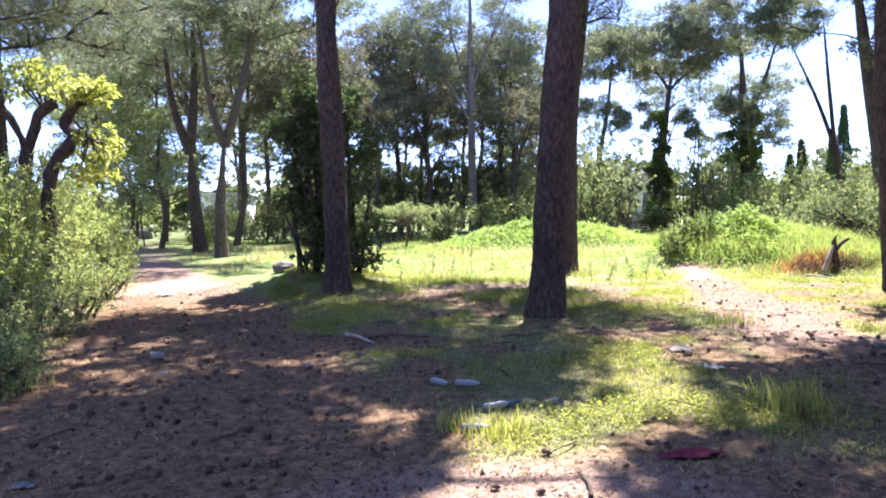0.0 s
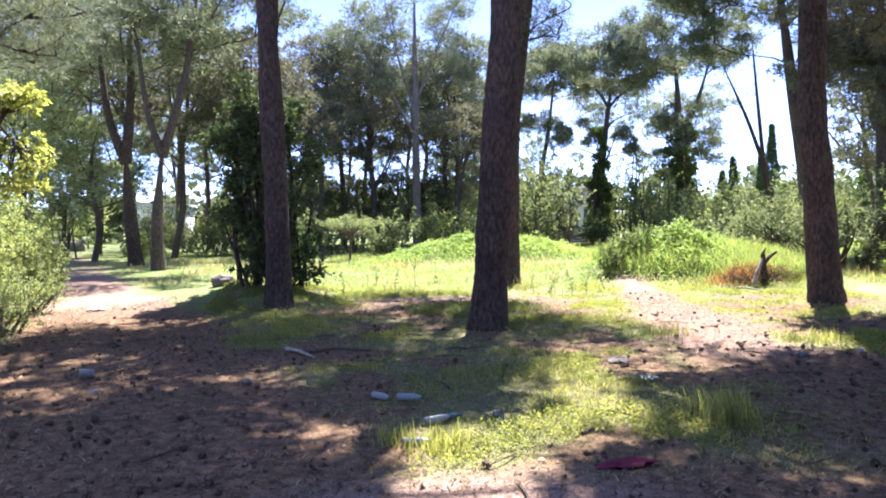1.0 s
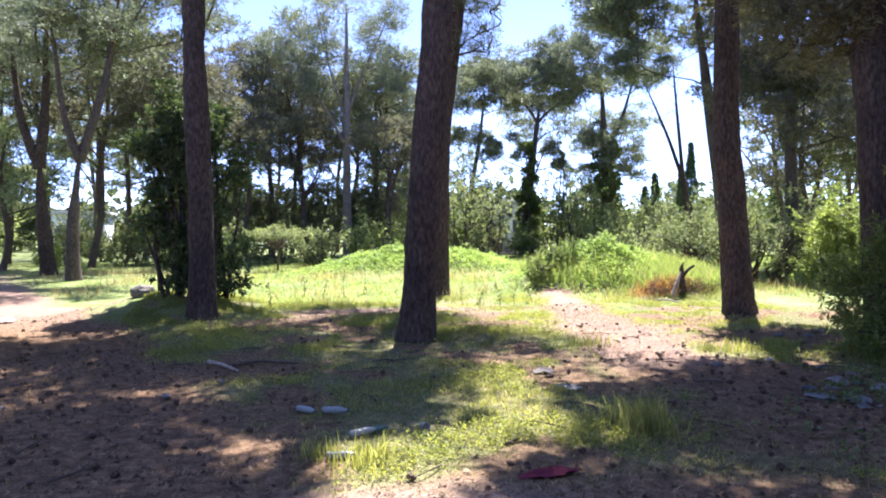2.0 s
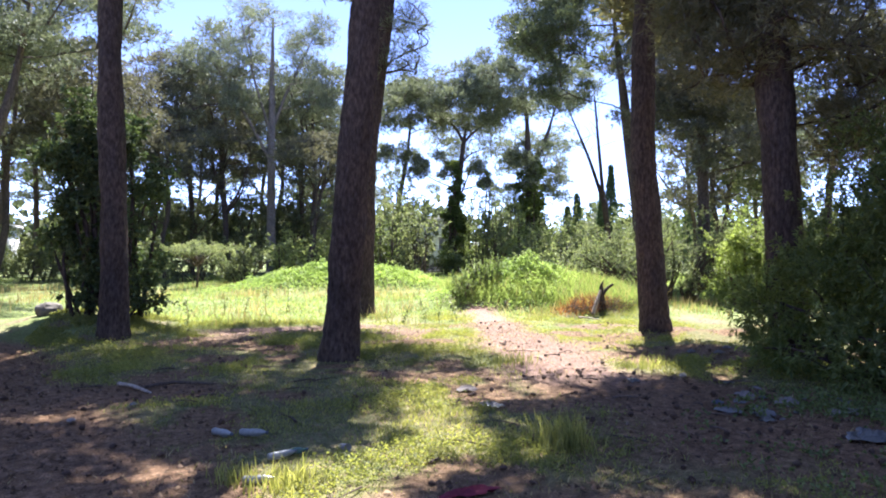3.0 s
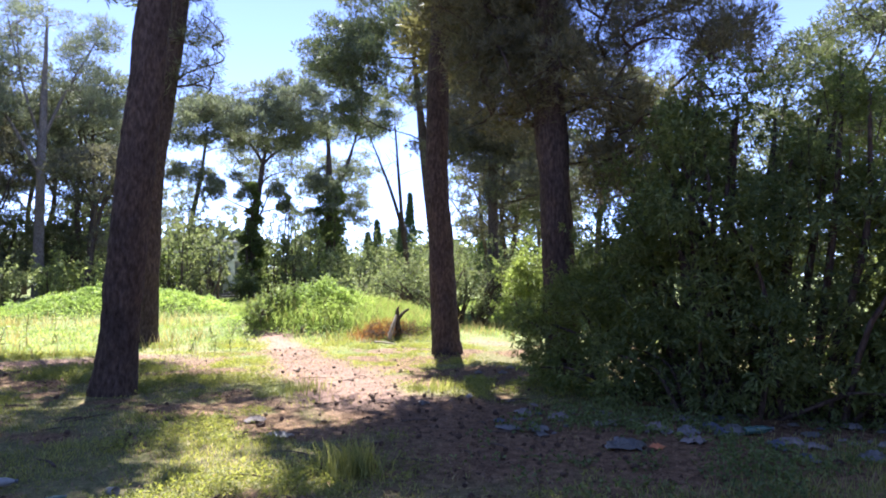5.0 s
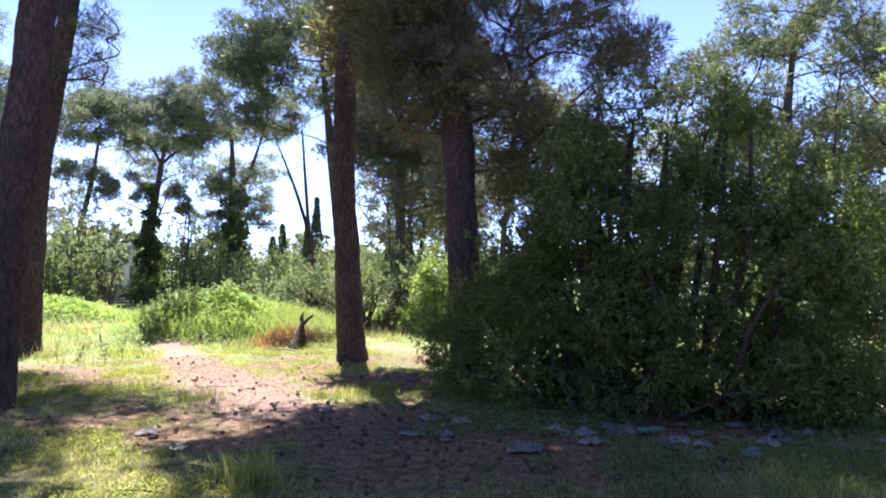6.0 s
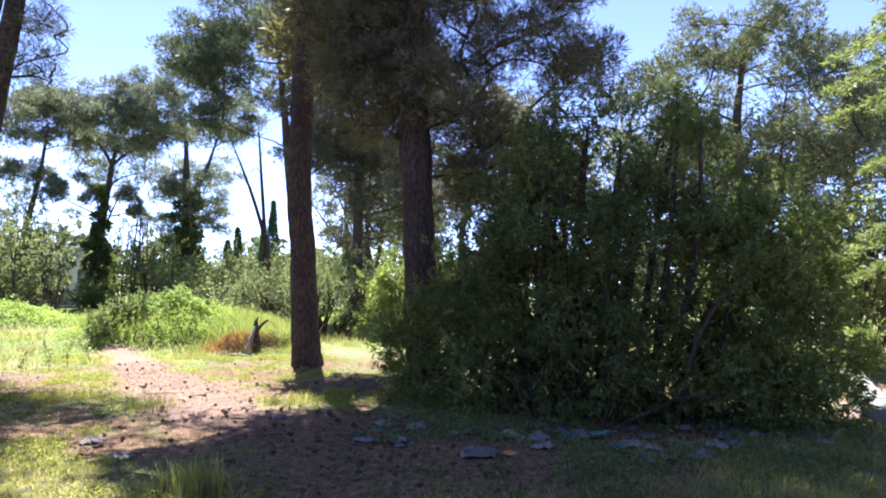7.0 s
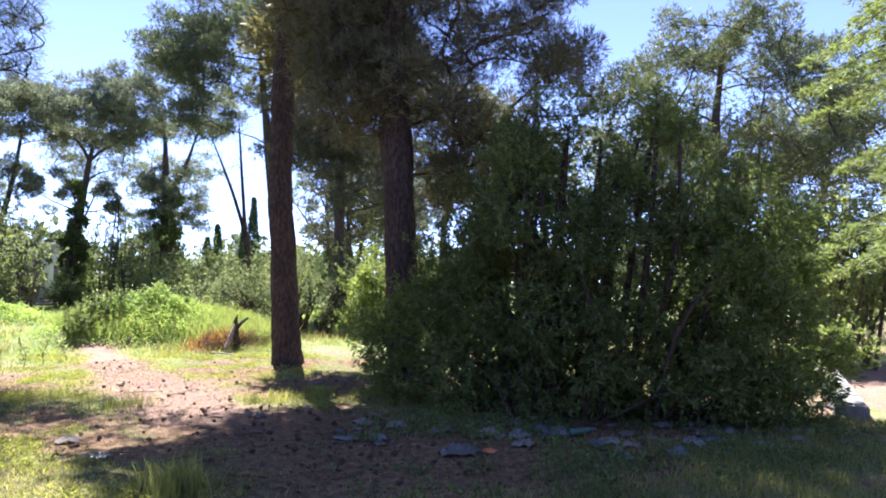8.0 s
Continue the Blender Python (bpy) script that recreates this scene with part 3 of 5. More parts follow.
GROVE = [
    # x, y, height, crown radius, crown depth, lean, dry
    (-14.4, 33.5, 6.8, 2.3, 2.5, 0.3, 2), (-17.2, 36.5, 6.0, 2.2, 2.2, 0.2, 2),
    (-5.8, 44.4, 12.4, 3.0, 3.4, 0.3, 1), (-2.9, 49.8, 13.2, 3.2, 3.4, 0.2, 0), (2.9, 45.8, 12.4, 3.0, 3.2, 0.5, 0),
    (-8.4, 40.2, 9.6, 2.6, 2.4, -0.4, 1), (0.2, 53.0, 12.0, 3.2, 3.0, 0.4, 0), (5.6, 51.5, 11.5, 2.6, 2.8, -0.5, 0),
    (-12.5, 46.0, 12.5, 3.6, 3.6, 0.3, 2), (-17.5, 41.0, 11.8, 3.4, 3.4, -0.3, 0), (-22.0, 44.0, 12.5, 3.6, 3.6, 0.5, 0),
    (-16.5, 52.0, 13.0, 3.6, 3.6, 0.2, 0), (-8.8, 55.0, 12.6, 3.4, 3.2, -0.2, 0), (-27.0, 52.0, 13.5, 4.0, 4.0, 0.2, 0),
    (-15.6, 30.5, 10.0, 2.6, 2.8, -0.4, 2), 
    (2.6, 38.5, 7.6, 1.8, 1.6, 0.8, 1), (-4.4, 38.5, 8.0, 2.0, 1.8, -0.5, 1),
    (20.5, 51.0, 11.0, 2.8, 2.6, 0.4, 0), (36.0, 44.0, 11.5, 3.2, 3.2, 0.3, 0), (29.5, 36.0, 9.5, 2.6, 2.6, -0.3, 0),
    (24.0, 28.5, 9.0, 2.6, 2.8, 0.4, 0), (33.0, 27.0, 10.5, 3.0, 3.2, -0.4, 0), (28.0, 18.0, 9.5, 2.8, 3.0, 0.3, 0),
    (33.0, 11.0, 10.5, 3.2, 3.4, 0.3, 0), (19.5, 20.0, 9.5, 3.0, 3.2, 0.3, 1), (24.5, 21.5, 10.5, 3.0, 3.2, -0.3, 0), (24.5, 4.5, 9.5, 3.0, 3.4, 0.2, 0), (14.5, 49.5, 11.5, 3.0, 2.4, 0.3, 0), (-11.2, 35.0, 11.5, 3.2, 3.4, 0.3, 1), (-12.0, 64.0, 13.5, 3.8, 3.6, 0.3, 0), (4.0, 66.0, 13.0, 3.6, 3.4, -0.3, 0), 
    (-7.5, 34.5, 10.5, 2.6, 2.6, 0.4, 1), (-5.0, 60.0, 13.0, 3.8, 4.4, 0.2, 0), (-20.0, 62.0, 14.0, 4.2, 4.6, 0.2, 0), (-1.5, 44.0, 9.5, 2.6, 2.6, -0.5, 1), 
    (-13.8, 36.5, 13.0, 3.4, 3.8, -0.2, 0), (-4.0, 46.5, 13.4, 3.4, 3.6, 0.2, 1), (1.6, 49.0, 13.0, 3.2, 3.4, 0.3, 0),
    (24.5, 33.0, 10.5, 3.2, 4.4, 0.3, 0), (26.5, 38.5, 11.0, 3.4, 4.6, -0.2, 0), (22.0, 30.5, 9.0, 2.4, 3.6, 0.2, 1),
    (-1.8, 43.8, 14.3, 3.4, 3.6, 0.2, 0), (3.6, 44.2, 13.2, 3.0, 3.2, 0.3, 0),
    (-6.8, 46.0, 5.4, 2.0, 2.3, 0.2, 3), (-3.4, 47.5, 4.6, 2.0, 2.1, -0.2, 3), (-0.6, 47.0, 5.2, 1.9, 2.3, 0.2, 3), (2.0, 46.8, 4.8, 1.9, 2.2, 0.1, 3), (-10.0, 49.0, 5.0, 2.1, 2.3, 0.2, 3), (4.4, 49.5, 5.4, 1.9, 2.4, -0.2, 3),
    (8.4, 57.0, 10.0, 3.0, 3.0, 0.3, 0), (-14.0, 57.0, 11.0, 3.6, 4.2, 0.3, 0),
]
rng = np.random.default_rng(23)
for x, y, h, cr, cd, lean, dry in GROVE:
    bend = np.cumsum(rng.normal(size=(4, 2)) * 0.24, 0)
    line = [(lean * f * 1.3 + bend[k, 0], bend[k, 1], h * f) for k, f in enumerate((0.22, 0.45, 0.68, 0.92))]
    arms = []
    for k in range(3):
        f = rng.uniform(0.36, 0.62)
        foot = np.array([np.interp(f, (0, 0.22, 0.45, 0.68, 0.92), [0] + [p[j] for p in line]) for j in (0, 1)] + [h * f])
        way = rng.normal(size=2)
        way *= cr * rng.uniform(0.45, 0.8) / np.hypot(*way)
        tip = foot + (way[0], way[1], h * rng.uniform(0.22, 0.36))
        arms.append(([foot, foot * 0.45 + tip * 0.55 + rng.normal(size=3) * 0.22, tip], rng.uniform(0.05, 0.085)))
    fine = y < 50 and not (x > 22 and y < 30)
    # far trunks take the lighter bark: distance haze put into their colour
    pine((x, y), line, 0.07 + h * 0.0072,
         [((lean, 0, h - cd * 0.9), (cr * 1.12, cr * 1.12, cd * 1.05), int((19 if x < 4 and y < 51 else 12) * cr), 0.85), ((lean * 0.6, 0, h * 0.5), (cr * 0.95, cr * 0.95, 1.9), 6, 0.6)],
         ("tall pine with open grey-green crown in the grove", "pine with dry brown inner needles in the grove", "pine with light green needles, sunlight put into their colour", "low young pine with dark green needles")[dry],
         (None, M_PINE_DRY, M_PINE_SUNLIT, M_PINE_DARK)[dry] if dry else (M_PINE if rng.random() < 0.62 else M_PINE_DARK), M_BARK_MID, tufts=62 if fine else 42, needle=(0.25, 0.08) if fine else (0.36, 0.11), per=5 if fine else 4, stems=arms, flat=0.52)
rng = np.random.default_rng(29)
pine((9.0, 47.1), [(0.3, 0, 4), (0.95, -0.1, 7.6), (1.3, -0.2, 11)], 0.2,
     [((0.6, -0.3, 11.0), (3.4, 2.6, 2.1), 46, 0.78), ((0.4, 0, 7.8), (2.0, 1.6, 1.0), 9, 0.6)], "leaning pine with a small flat crown", M_PINE, M_BARK_MID, per=5, needle=(0.27, 0.075))
pine((12.4, 44.3), [(0.2, 0, 3), (0.55, -0.1, 6.4), (0.95, -0.1, 9.4)], 0.33,
     [((0.2, -0.1, 10.9), (4.5, 3.2, 2.3), 76, 0.78), ((-1.3, 0, 6.9), (1.7, 1.4, 1.0), 9, 0.55), ((1.8, 0, 6.2), (1.3, 1.2, 1.0), 7, 0.5)],
     "umbrella-shaped pine with a forked trunk", M_PINE, M_BARK_MID, per=5, needle=(0.27, 0.075),
     stems=[([(0.9, -0.1, 8.4), (0.2, 0, 9.6), (-1.2, 0, 10.8)], 0.11), ([(0.9, -0.1, 8.6), (1.7, 0, 9.4), (2.9, 0, 10.3)], 0.1), ([(0.6, -0.1, 7.2), (1.5, 0, 7.9), (2.4, 0, 8.2)], 0.06), ([(0.5, 0, 6.6), (-0.5, 0, 7.3), (-1.5, 0, 7.6)], 0.06)])
pine((17.3, 42.7), [(-0.05, 0, 4), (-0.2, 0, 9.5), (-0.4, 0, 12)], 0.3,
     [((-0.2, 0.1, 12.0), (4.7, 3.4, 2.9), 84, 0.8), ((0.3, 0, 6.0), (2.3, 2.0, 2.6), 28, 0.65)], "pine with a broad crown and a lower tier", M_PINE, M_BARK_MID, per=5, needle=(0.27, 0.075),
     stems=[([(-0.1, 0, 6.5), (1.0, 0, 8.5), (1.8, 0, 11)], 0.17)])
pine((17.7, 29.0), [(-0.4, 0.25, 4.0), (-1.0, 0.5, 9.4), (-1.4, 0.75, 13.3)], 0.3,
     [((-1.6, 1.0, 12.1), (5.0, 3.7, 3.2), 98, 0.85), ((-4.2, 1.9, 11.8), (2.2, 1.8, 1.8), 20, 0.85), ((-3.4, 1.2, 8.9), (1.8, 1.5, 1.0), 9, 0.6), ((1.5, 0.0, 8.4), (2.3, 2.0, 1.3), 11, 0.7)], "tall pine with branches spreading into the sky", M_PINE_DARK, M_BARK_MID, tufts=120, needle=(0.25, 0.065), per=5)
pine((18.2, 25.2), [(-0.1, 0, 3.3), (-0.25, 0, 8.3), (-0.25, 0, 12)], 0.25,
     [((0.4, 0, 9.6), (4.0, 3.5, 4.2), 74, 0.88), ((0.6, 0, 6.1), (3.0, 2.7, 1.9), 24, 0.8), ((-2.0, 0.5, 7.6), (2.0, 1.7, 1.7), 16, 0.75)], "pine with brownish needles in half shade", M_PINE_DRY, M_BARK_MID, tufts=110, needle=(0.25, 0.06), per=6)
# dark needles put the backlit crown's shaded side into its colour
pine((20.5, 9.4), [(0.05, -0.1, 3), (0.0, 0.0, 6), (0.1, -0.2, 9)], 0.24,
     [((0.2, -0.4, 6.3), (3.9, 3.9, 3.3), 120, 0.66), ((0.0, -0.3, 3.4), (3.4, 3.2, 1.3), 26, 0.66), ((-0.3, 0.2, 5.4), (3.2, 3.2, 1.0), 24, 0.62), ((0.0, -0.2, 9.0), (2.4, 2.4, 0.9), 14, 0.55)], "broad pine with reddish bark and sunlit top", M_PINE_DARK, M_BARK_MID, twigs=40, tufts=115, needle=(0.19, 0.046), per=5)


def dead_tree():
    root = thing("bare_tree", (23.5, 44.1, 0), "leafless forked tree with thin grey stems", "tree")
    side = np.array([0.73, -0.68, 0])
    at = lambda u, z: tuple(side * u + np.array([0, 0, z]))
    pcs = [tube(smooth_line([at(0.3, -0.2), at(0.1, 2.6), at(-0.2, 5.0)], 16), [0.26, 0.2, 0.18], 9, 0.02)]
    for s in ([at(-0.2, 4.8), at(-1.3, 8.0), at(-2.9, 11.8)], [at(-0.2, 4.8), at(-0.55, 8.6), at(-0.95, 13.2)]):
        pcs.append(tube(smooth_line(s, 14), [0.15, 0.11, 0.04], 7, 0.01))
        for k in range(9):
            a0 = np.array(s[1]) * (1 - k / 9) + np.array(s[2]) * (k / 9)
            pcs.append(limb(a0, a0 + side * rng.normal() * 0.9 + np.array([0, rng.normal() * 0.3, rng.uniform(0.3, 1.5)]), 0.05, 0.024, 4, 5))
    V, F = joined(pcs)
    part("trunk", V, F, M_BARK, root, "", True)


dead_tree()


def cypress(x, y, h, r):
    root = thing("cypress_tree", (x, y, 0), "narrow dark green cypress behind the shrubs", "cypress", "cypresses")
    V, F = tube([(0, 0, -0.2), (0, 0, h * 0.5), (0, 0, h * 0.95)], [r * 0.25, r * 0.15, 0.02], 8)
    part("trunk", V, F, M_BARK_MID, root)
    n = int(420 * h * r)
    z = rng.uniform(0.06, 1, n) ** 0.9
    a = rng.uniform(0, 6.283, n)
    prof = r * np.clip(np.minimum(z * 6, (1 - z) ** 0.75 * 1.35), 0, 1) * (0.75 + 0.5 * vnoise(np.column_stack([np.cos(a) * 2, np.sin(a) * 2, z * h * 1.2]), 4))
    rr = prof * rng.uniform(0.7, 1.02, n)
    p = np.column_stack([np.cos(a) * rr, np.sin(a) * rr, z * h])
    ax = unit(np.column_stack([np.cos(a) * 0.5, np.sin(a) * 0.5, np.ones(n)]))
    V, F = needles(p, ax, 0.3, 0.09, 4, 0.3)
    part("crown", V, F, M_CYPRESS, root)


for c in ((28.5, 53.0, 8.3, 0.55), (27.8, 53.2, 6.4, 0.45), (23.9, 49.7, 5.6, 0.45), (23.2, 49.9, 4.6, 0.45), (32.2, 44.9, 5.0, 0.45), (30.9, 45.6, 4.4, 0.42)):
    cypress(*c)


def cedar(x, y, h):
    root = thing("cedar_tree", (x, y, 0), "light green cedar with layered drooping branches", "cedar")
    pcs = [tube(smooth_line([(0, 0, -0.2), (0.05, 0, h * 0.5), (0, 0, h)], 20), [0.24, 0.16, 0.03], 12, 0.03)]
    fol = []
    for z in np.arange(2.3, h - 0.3, 0.29):
        for _ in range(4):
            a = rng.uniform(0, 6.283)
            ln = min((h - z) * 0.36, 2.05) * rng.uniform(0.75, 1.1) + 0.35
            d = np.array([math.cos(a), math.sin(a), 0])
            P = smooth_line([(0, 0, z), d * ln * 0.5 + np.array([0, 0, z + 0.22]), d * ln + np.array([0, 0, z - 0.12 * ln])], 12)
            pcs.append(tube(P, [0.035, 0.008], 4))
            side = np.array([-d[1], d[0], 0])
            m = int(70 * ln)
            t = rng.uniform(0.2, 1, m)
            w = rng.normal(size=m) * 0.24 * ln * (1.1 - t)
            q = np.column_stack([np.interp(t, np.linspace(0, 1, 12), P[:, k]) for k in range(3)]) + side * w[:, None]
            q[:, 2] -= np.abs(w) * 0.25 + rng.uniform(0, 0.05, m)
            ax = unit(d * 0.8 + side * np.sign(w)[:, None] * 0.7 + np.array([0, 0, -0.15]))
            fol.append(needles(q, ax, 0.14, 0.032, 6, 0.45))
    V, F = joined(pcs)
    part("trunk", V, F, M_BARK_MID, root, "", True)
    V, F = joined(fol)
    part("crown", V, F, M_CEDAR, root)


cedar(14.2, 2.0, 13.5)

# ---- shrubs ----


def shrub(name, place, label, category, mat, clumps, leaf, per, count, stems=10, group="", barkmat=None, spread=0.8, sub=0.42, shoots=0, reach=0.6):
    """A shrub of stems and leafy shoots. clumps: (centre, radii) relative to its foot."""
    z0 = float(ground_z([place[0]], [place[1]])[0])
    root = thing(name, (place[0], place[1], z0), label, category, group)
    vol = np.array([c[1][0] * c[1][1] + c[1][2] * (c[1][0] + c[1][1]) for c in clumps])
    share = vol / vol.sum()
    fol, pcs = [], []
    for (c, r), s in zip(clumps, share):
        c, r = np.asarray(c, float), np.asarray(r, float)
        k = max(4, int(14 * r[0] * r[1] / sub ** 2 * 0.25))
        heads, hd = in_clump(k, c, r * 0.85, 0.55, 0.1)
        heads[:, 2] = np.maximum(heads[:, 2], 0.12)
        m = max(3, int(count * s / k))
        for h, d in zip(heads, hd):
            sr = sub * rng.uniform(0.6, 1.3)
            p, dd = in_clump(m, h, (sr, sr, sr * 0.85), 0.35, 0.1)
            p[:, 2] = np.maximum(p[:, 2], 0.03)
            fol.append(rosettes(p, unit(dd + d * 0.8 + np.array([0, 0, 0.35])), per, leaf[0], leaf[1], spread))
        for h in heads[rng.integers(0, k, min(k, max(2, int(stems * s) + 1)))]:
            foot = np.array([c[0] * 0.55 + rng.normal() * 0.12, c[1] * 0.55 + rng.normal() * 0.12, -0.05])
            pcs.append(limb(foot, h, 0.2, 0.03 + 0.008 * h[2], 5, 7))
        n = int(round(shoots * s))
        if n:
            tips, td = in_clump(n, c, r, 0.75, 0.35)
            for q, d in zip(tips, td):
                way = unit(d * 0.6 + np.array([0, 0, 0.75]) + rng.normal(size=3) * 0.3)
                ln = reach * rng.uniform(0.5, 1.3)
                end = q + way * ln + np.array([0, 0, -0.12 * ln])
                pcs.append(tube(smooth_line([q - way * 0.2, q + way * ln * 0.55 + (0, 0, 0.05 * ln), end], 5), [0.007, 0.003], 3))
                t = rng.uniform(0.1, 1, 13)[:, None]
                fol.append(rosettes(q * (1 - t) + end * t, unit(way * 0.7 + rng.normal(size=(13, 3)) * 0.5), 2, leaf[0], leaf[1], 0.6))
    V, F = joined(pcs)
    tagged(part("branching", V, F, barkmat or M_TWIG, root, "", True), kind="stuff" if shoots else "")
    V, F = joined(fol)
    part("foliage", V, F, mat, root)
    return root


# the great dark shrub
rng = np.random.default_rng(31)
shrub("large_shrub", (8.4, 5.6), "large dark evergreen shrub with whorled leathery leaves", "shrub", M_SHRUB,
      [((-0.4, 0.4, 1.5), (0.95, 0.95, 1.5)), ((-0.1, 0.3, 2.4), (1.2, 1.1, 1.75)), ((0.35, -0.6, 2.0), (1.2, 1.1, 1.7)), ((-0.4, 0.5, 3.4), (0.6, 0.6, 0.75)), ((1.1, -0.9, 3.3), (1.1, 1.0, 0.95)), ((1.95, -1.4, 2.6), (0.8, 0.8, 0.75)),
       ((1.0, -1.5, 1.5), (1.15, 1.1, 1.55)), ((0.9, -0.2, 2.2), (1.2, 1.2, 1.2)), ((1.5, -2.1, 1.0), (0.9, 0.7, 0.95)), ((-0.6, 2.9, 0.75), (0.6, 0.6, 0.8)), ((-0.35, 2.4, 1.25), (0.6, 0.6, 0.9)),
       ((-0.6, 1.7, 1.2), (0.7, 0.7, 1.15)), ((-0.4, 1.1, 1.9), (0.7, 0.7, 1.2)), ((0.15, 0.05, 3.9), (0.2, 0.2, 0.8)), ((0.5, -0.2, 3.9), (0.18, 0.18, 0.75)), ((0.85, -0.4, 3.8), (0.2, 0.2, 0.75)), ((1.15, -0.8, 4.0), (0.28, 0.28, 0.6)), ((-0.25, 0.25, 3.9), (0.22, 0.22, 0.7)), ((-0.1, 0.8, 3.4), (0.5, 0.5, 0.8)), ((0.6, 0.3, 0.7), (1.0, 0.9, 0.8)), ((1.6, -0.8, 0.8), (0.9, 0.8, 0.85)), ((0.0, 1.2, 0.6), (0.8, 0.8, 0.7)), ((2.0, -1.9, 0.6), (0.7, 0.6, 0.65)), ((2.35, -1.8, 1.4), (0.65, 0.65, 1.15)), ((2.2, -2.3, 0.6), (0.6, 0.5, 0.6)), ((-0.1, -0.4, 0.9), (0.9, 0.8, 0.9)), ((1.9, -1.4, 1.9), (1.1, 1.0, 1.3)),
       ((-0.8, 2.3, 0.35), (0.6, 0.6, 0.4)), ((-0.9, 0.9, 0.4), (0.7, 0.6, 0.45)), ((-0.3, -0.1, 0.4), (0.7, 0.6, 0.45)), ((0.3, -0.9, 0.4), (0.7, 0.6, 0.45)), ((0.9, -1.7, 0.4), (0.7, 0.6, 0.45)), ((1.4, -2.3, 0.35), (0.65, 0.5, 0.4)),
       ((1.5, -1.9, 2.3), (0.8, 0.8, 1.1)), ((2.1, -2.1, 1.9), (0.65, 0.65, 0.9)), ((-0.5, 2.7, 0.8), (0.7, 0.7, 0.85)), ((0.3, 2.0, 1.6), (0.8, 0.8, 1.4)), ((0.2, 1.4, 2.6), (0.7, 0.7, 1.1)), ((3.0, -2.35, 1.0), (0.55, 0.4, 0.16)), ((2.65, -2.3, 0.75), (0.4, 0.4, 0.35)), ((-0.3, 1.6, 0.5), (0.9, 0.8, 0.55)), ((0.6, 0.9, 0.5), (0.8, 0.8, 0.55)), ((1.4, -0.4, 0.5), (0.9, 0.8, 0.55)), ((2.0, -1.3, 0.45), (0.8, 0.7, 0.5)), ((0.15, 2.7, 2.2), (0.5, 0.5, 1.0)), ((0.35, 2.2, 2.9), (0.45, 0.45, 0.8))],
      (0.098, 0.026), 6, 25000, 50, sub=0.34, barkmat=M_BARK, shoots=420, reach=0.4)
# ivy-clad evergreen behind the pine beside the earth path
shrub("ivy_bush", (-2.4, 15.0), "dark ivy-clad evergreen thicket round a pine trunk", "shrub", M_IVY,
      [((-0.4, 0.2, 1.9), (0.7, 0.65, 1.3)), ((0.4, 0.2, 1.1), (0.45, 0.5, 1.2)), ((-0.4, 0.4, 3.0), (0.8, 0.7, 1.1)), ((0.0, 0.4, 3.6), (0.65, 0.6, 0.8)), ((-0.95, 0.3, 1.9), (0.4, 0.4, 0.7)), ((-0.5, 0.0, 0.45), (0.4, 0.35, 0.45)), ((-0.35, 0.1, 1.0), (0.45, 0.4, 0.55)), ((0.35, 0.0, 0.5), (0.3, 0.3, 0.5)), ((0.85, 0.0, 0.3), (0.18, 0.16, 0.24)),
       ((0.7, 0.4, 2.5), (0.4, 0.4, 0.7)), ((-1.0, 0.4, 3.1), (0.5, 0.5, 0.5)), ((-0.5, 0.4, 4.0), (0.4, 0.4, 0.5))],
      (0.11, 0.055), 5, 5400, 20, sub=0.28, barkmat=M_BARK, shoots=110, reach=0.4)
# hedge beside the earth path
rng = np.random.default_rng(37)
L_HEDGE = "sunlit leafy hedge shrub beside the earth path"
for x, y, w, h in ((-9.7, 17.0, 1.25, 3.0), (-8.75, 14.6, 1.1, 2.8), (-8.1, 12.2, 1.15, 2.6), (-6.9, 10.0, 1.1, 2.3), (-11.3, 20.0, 1.3, 2.6), (-9.1, 11.0, 1.4, 3.1), (-9.6, 18.8, 0.75, 1.4)):
    shrub("hedge_shrub", (x, y), L_HEDGE, "shrub", M_LEFT,
          [((0, 0, h * 0.5), (w, w, h * 0.5)), ((0.5, -0.3, h * 0.3), (w * 0.7, w * 0.7, h * 0.35)), ((-0.3, 0.3, h * 0.75), (w * 0.6, w * 0.6, h * 0.3))],
          (0.1, 0.032), 5, 1400, 24, "hedge shrubs", sub=0.3, shoots=150, reach=0.6)
for x, y, w, h in ((-5.7, 9.3, 0.7, 0.8), (-5.0, 7.4, 0.6, 0.55), (-4.35, 6.3, 0.5, 0.45), (-6.2, 11.2, 0.7, 0.9), (-7.0, 13.6, 0.6, 0.8)):
    shrub("low_bush", (x, y), "low yellowish green undergrowth at the path edge", "bush", M_LEFT,
          [((0, 0, h * 0.5), (w, w, h * 0.5)), ((0.3, 0.2, h * 0.35), (w * 0.6, w * 0.6, h * 0.35))], (0.06, 0.022), 5, 520, 8, "path-edge undergrowth", sub=0.2, shoots=60, reach=0.35)


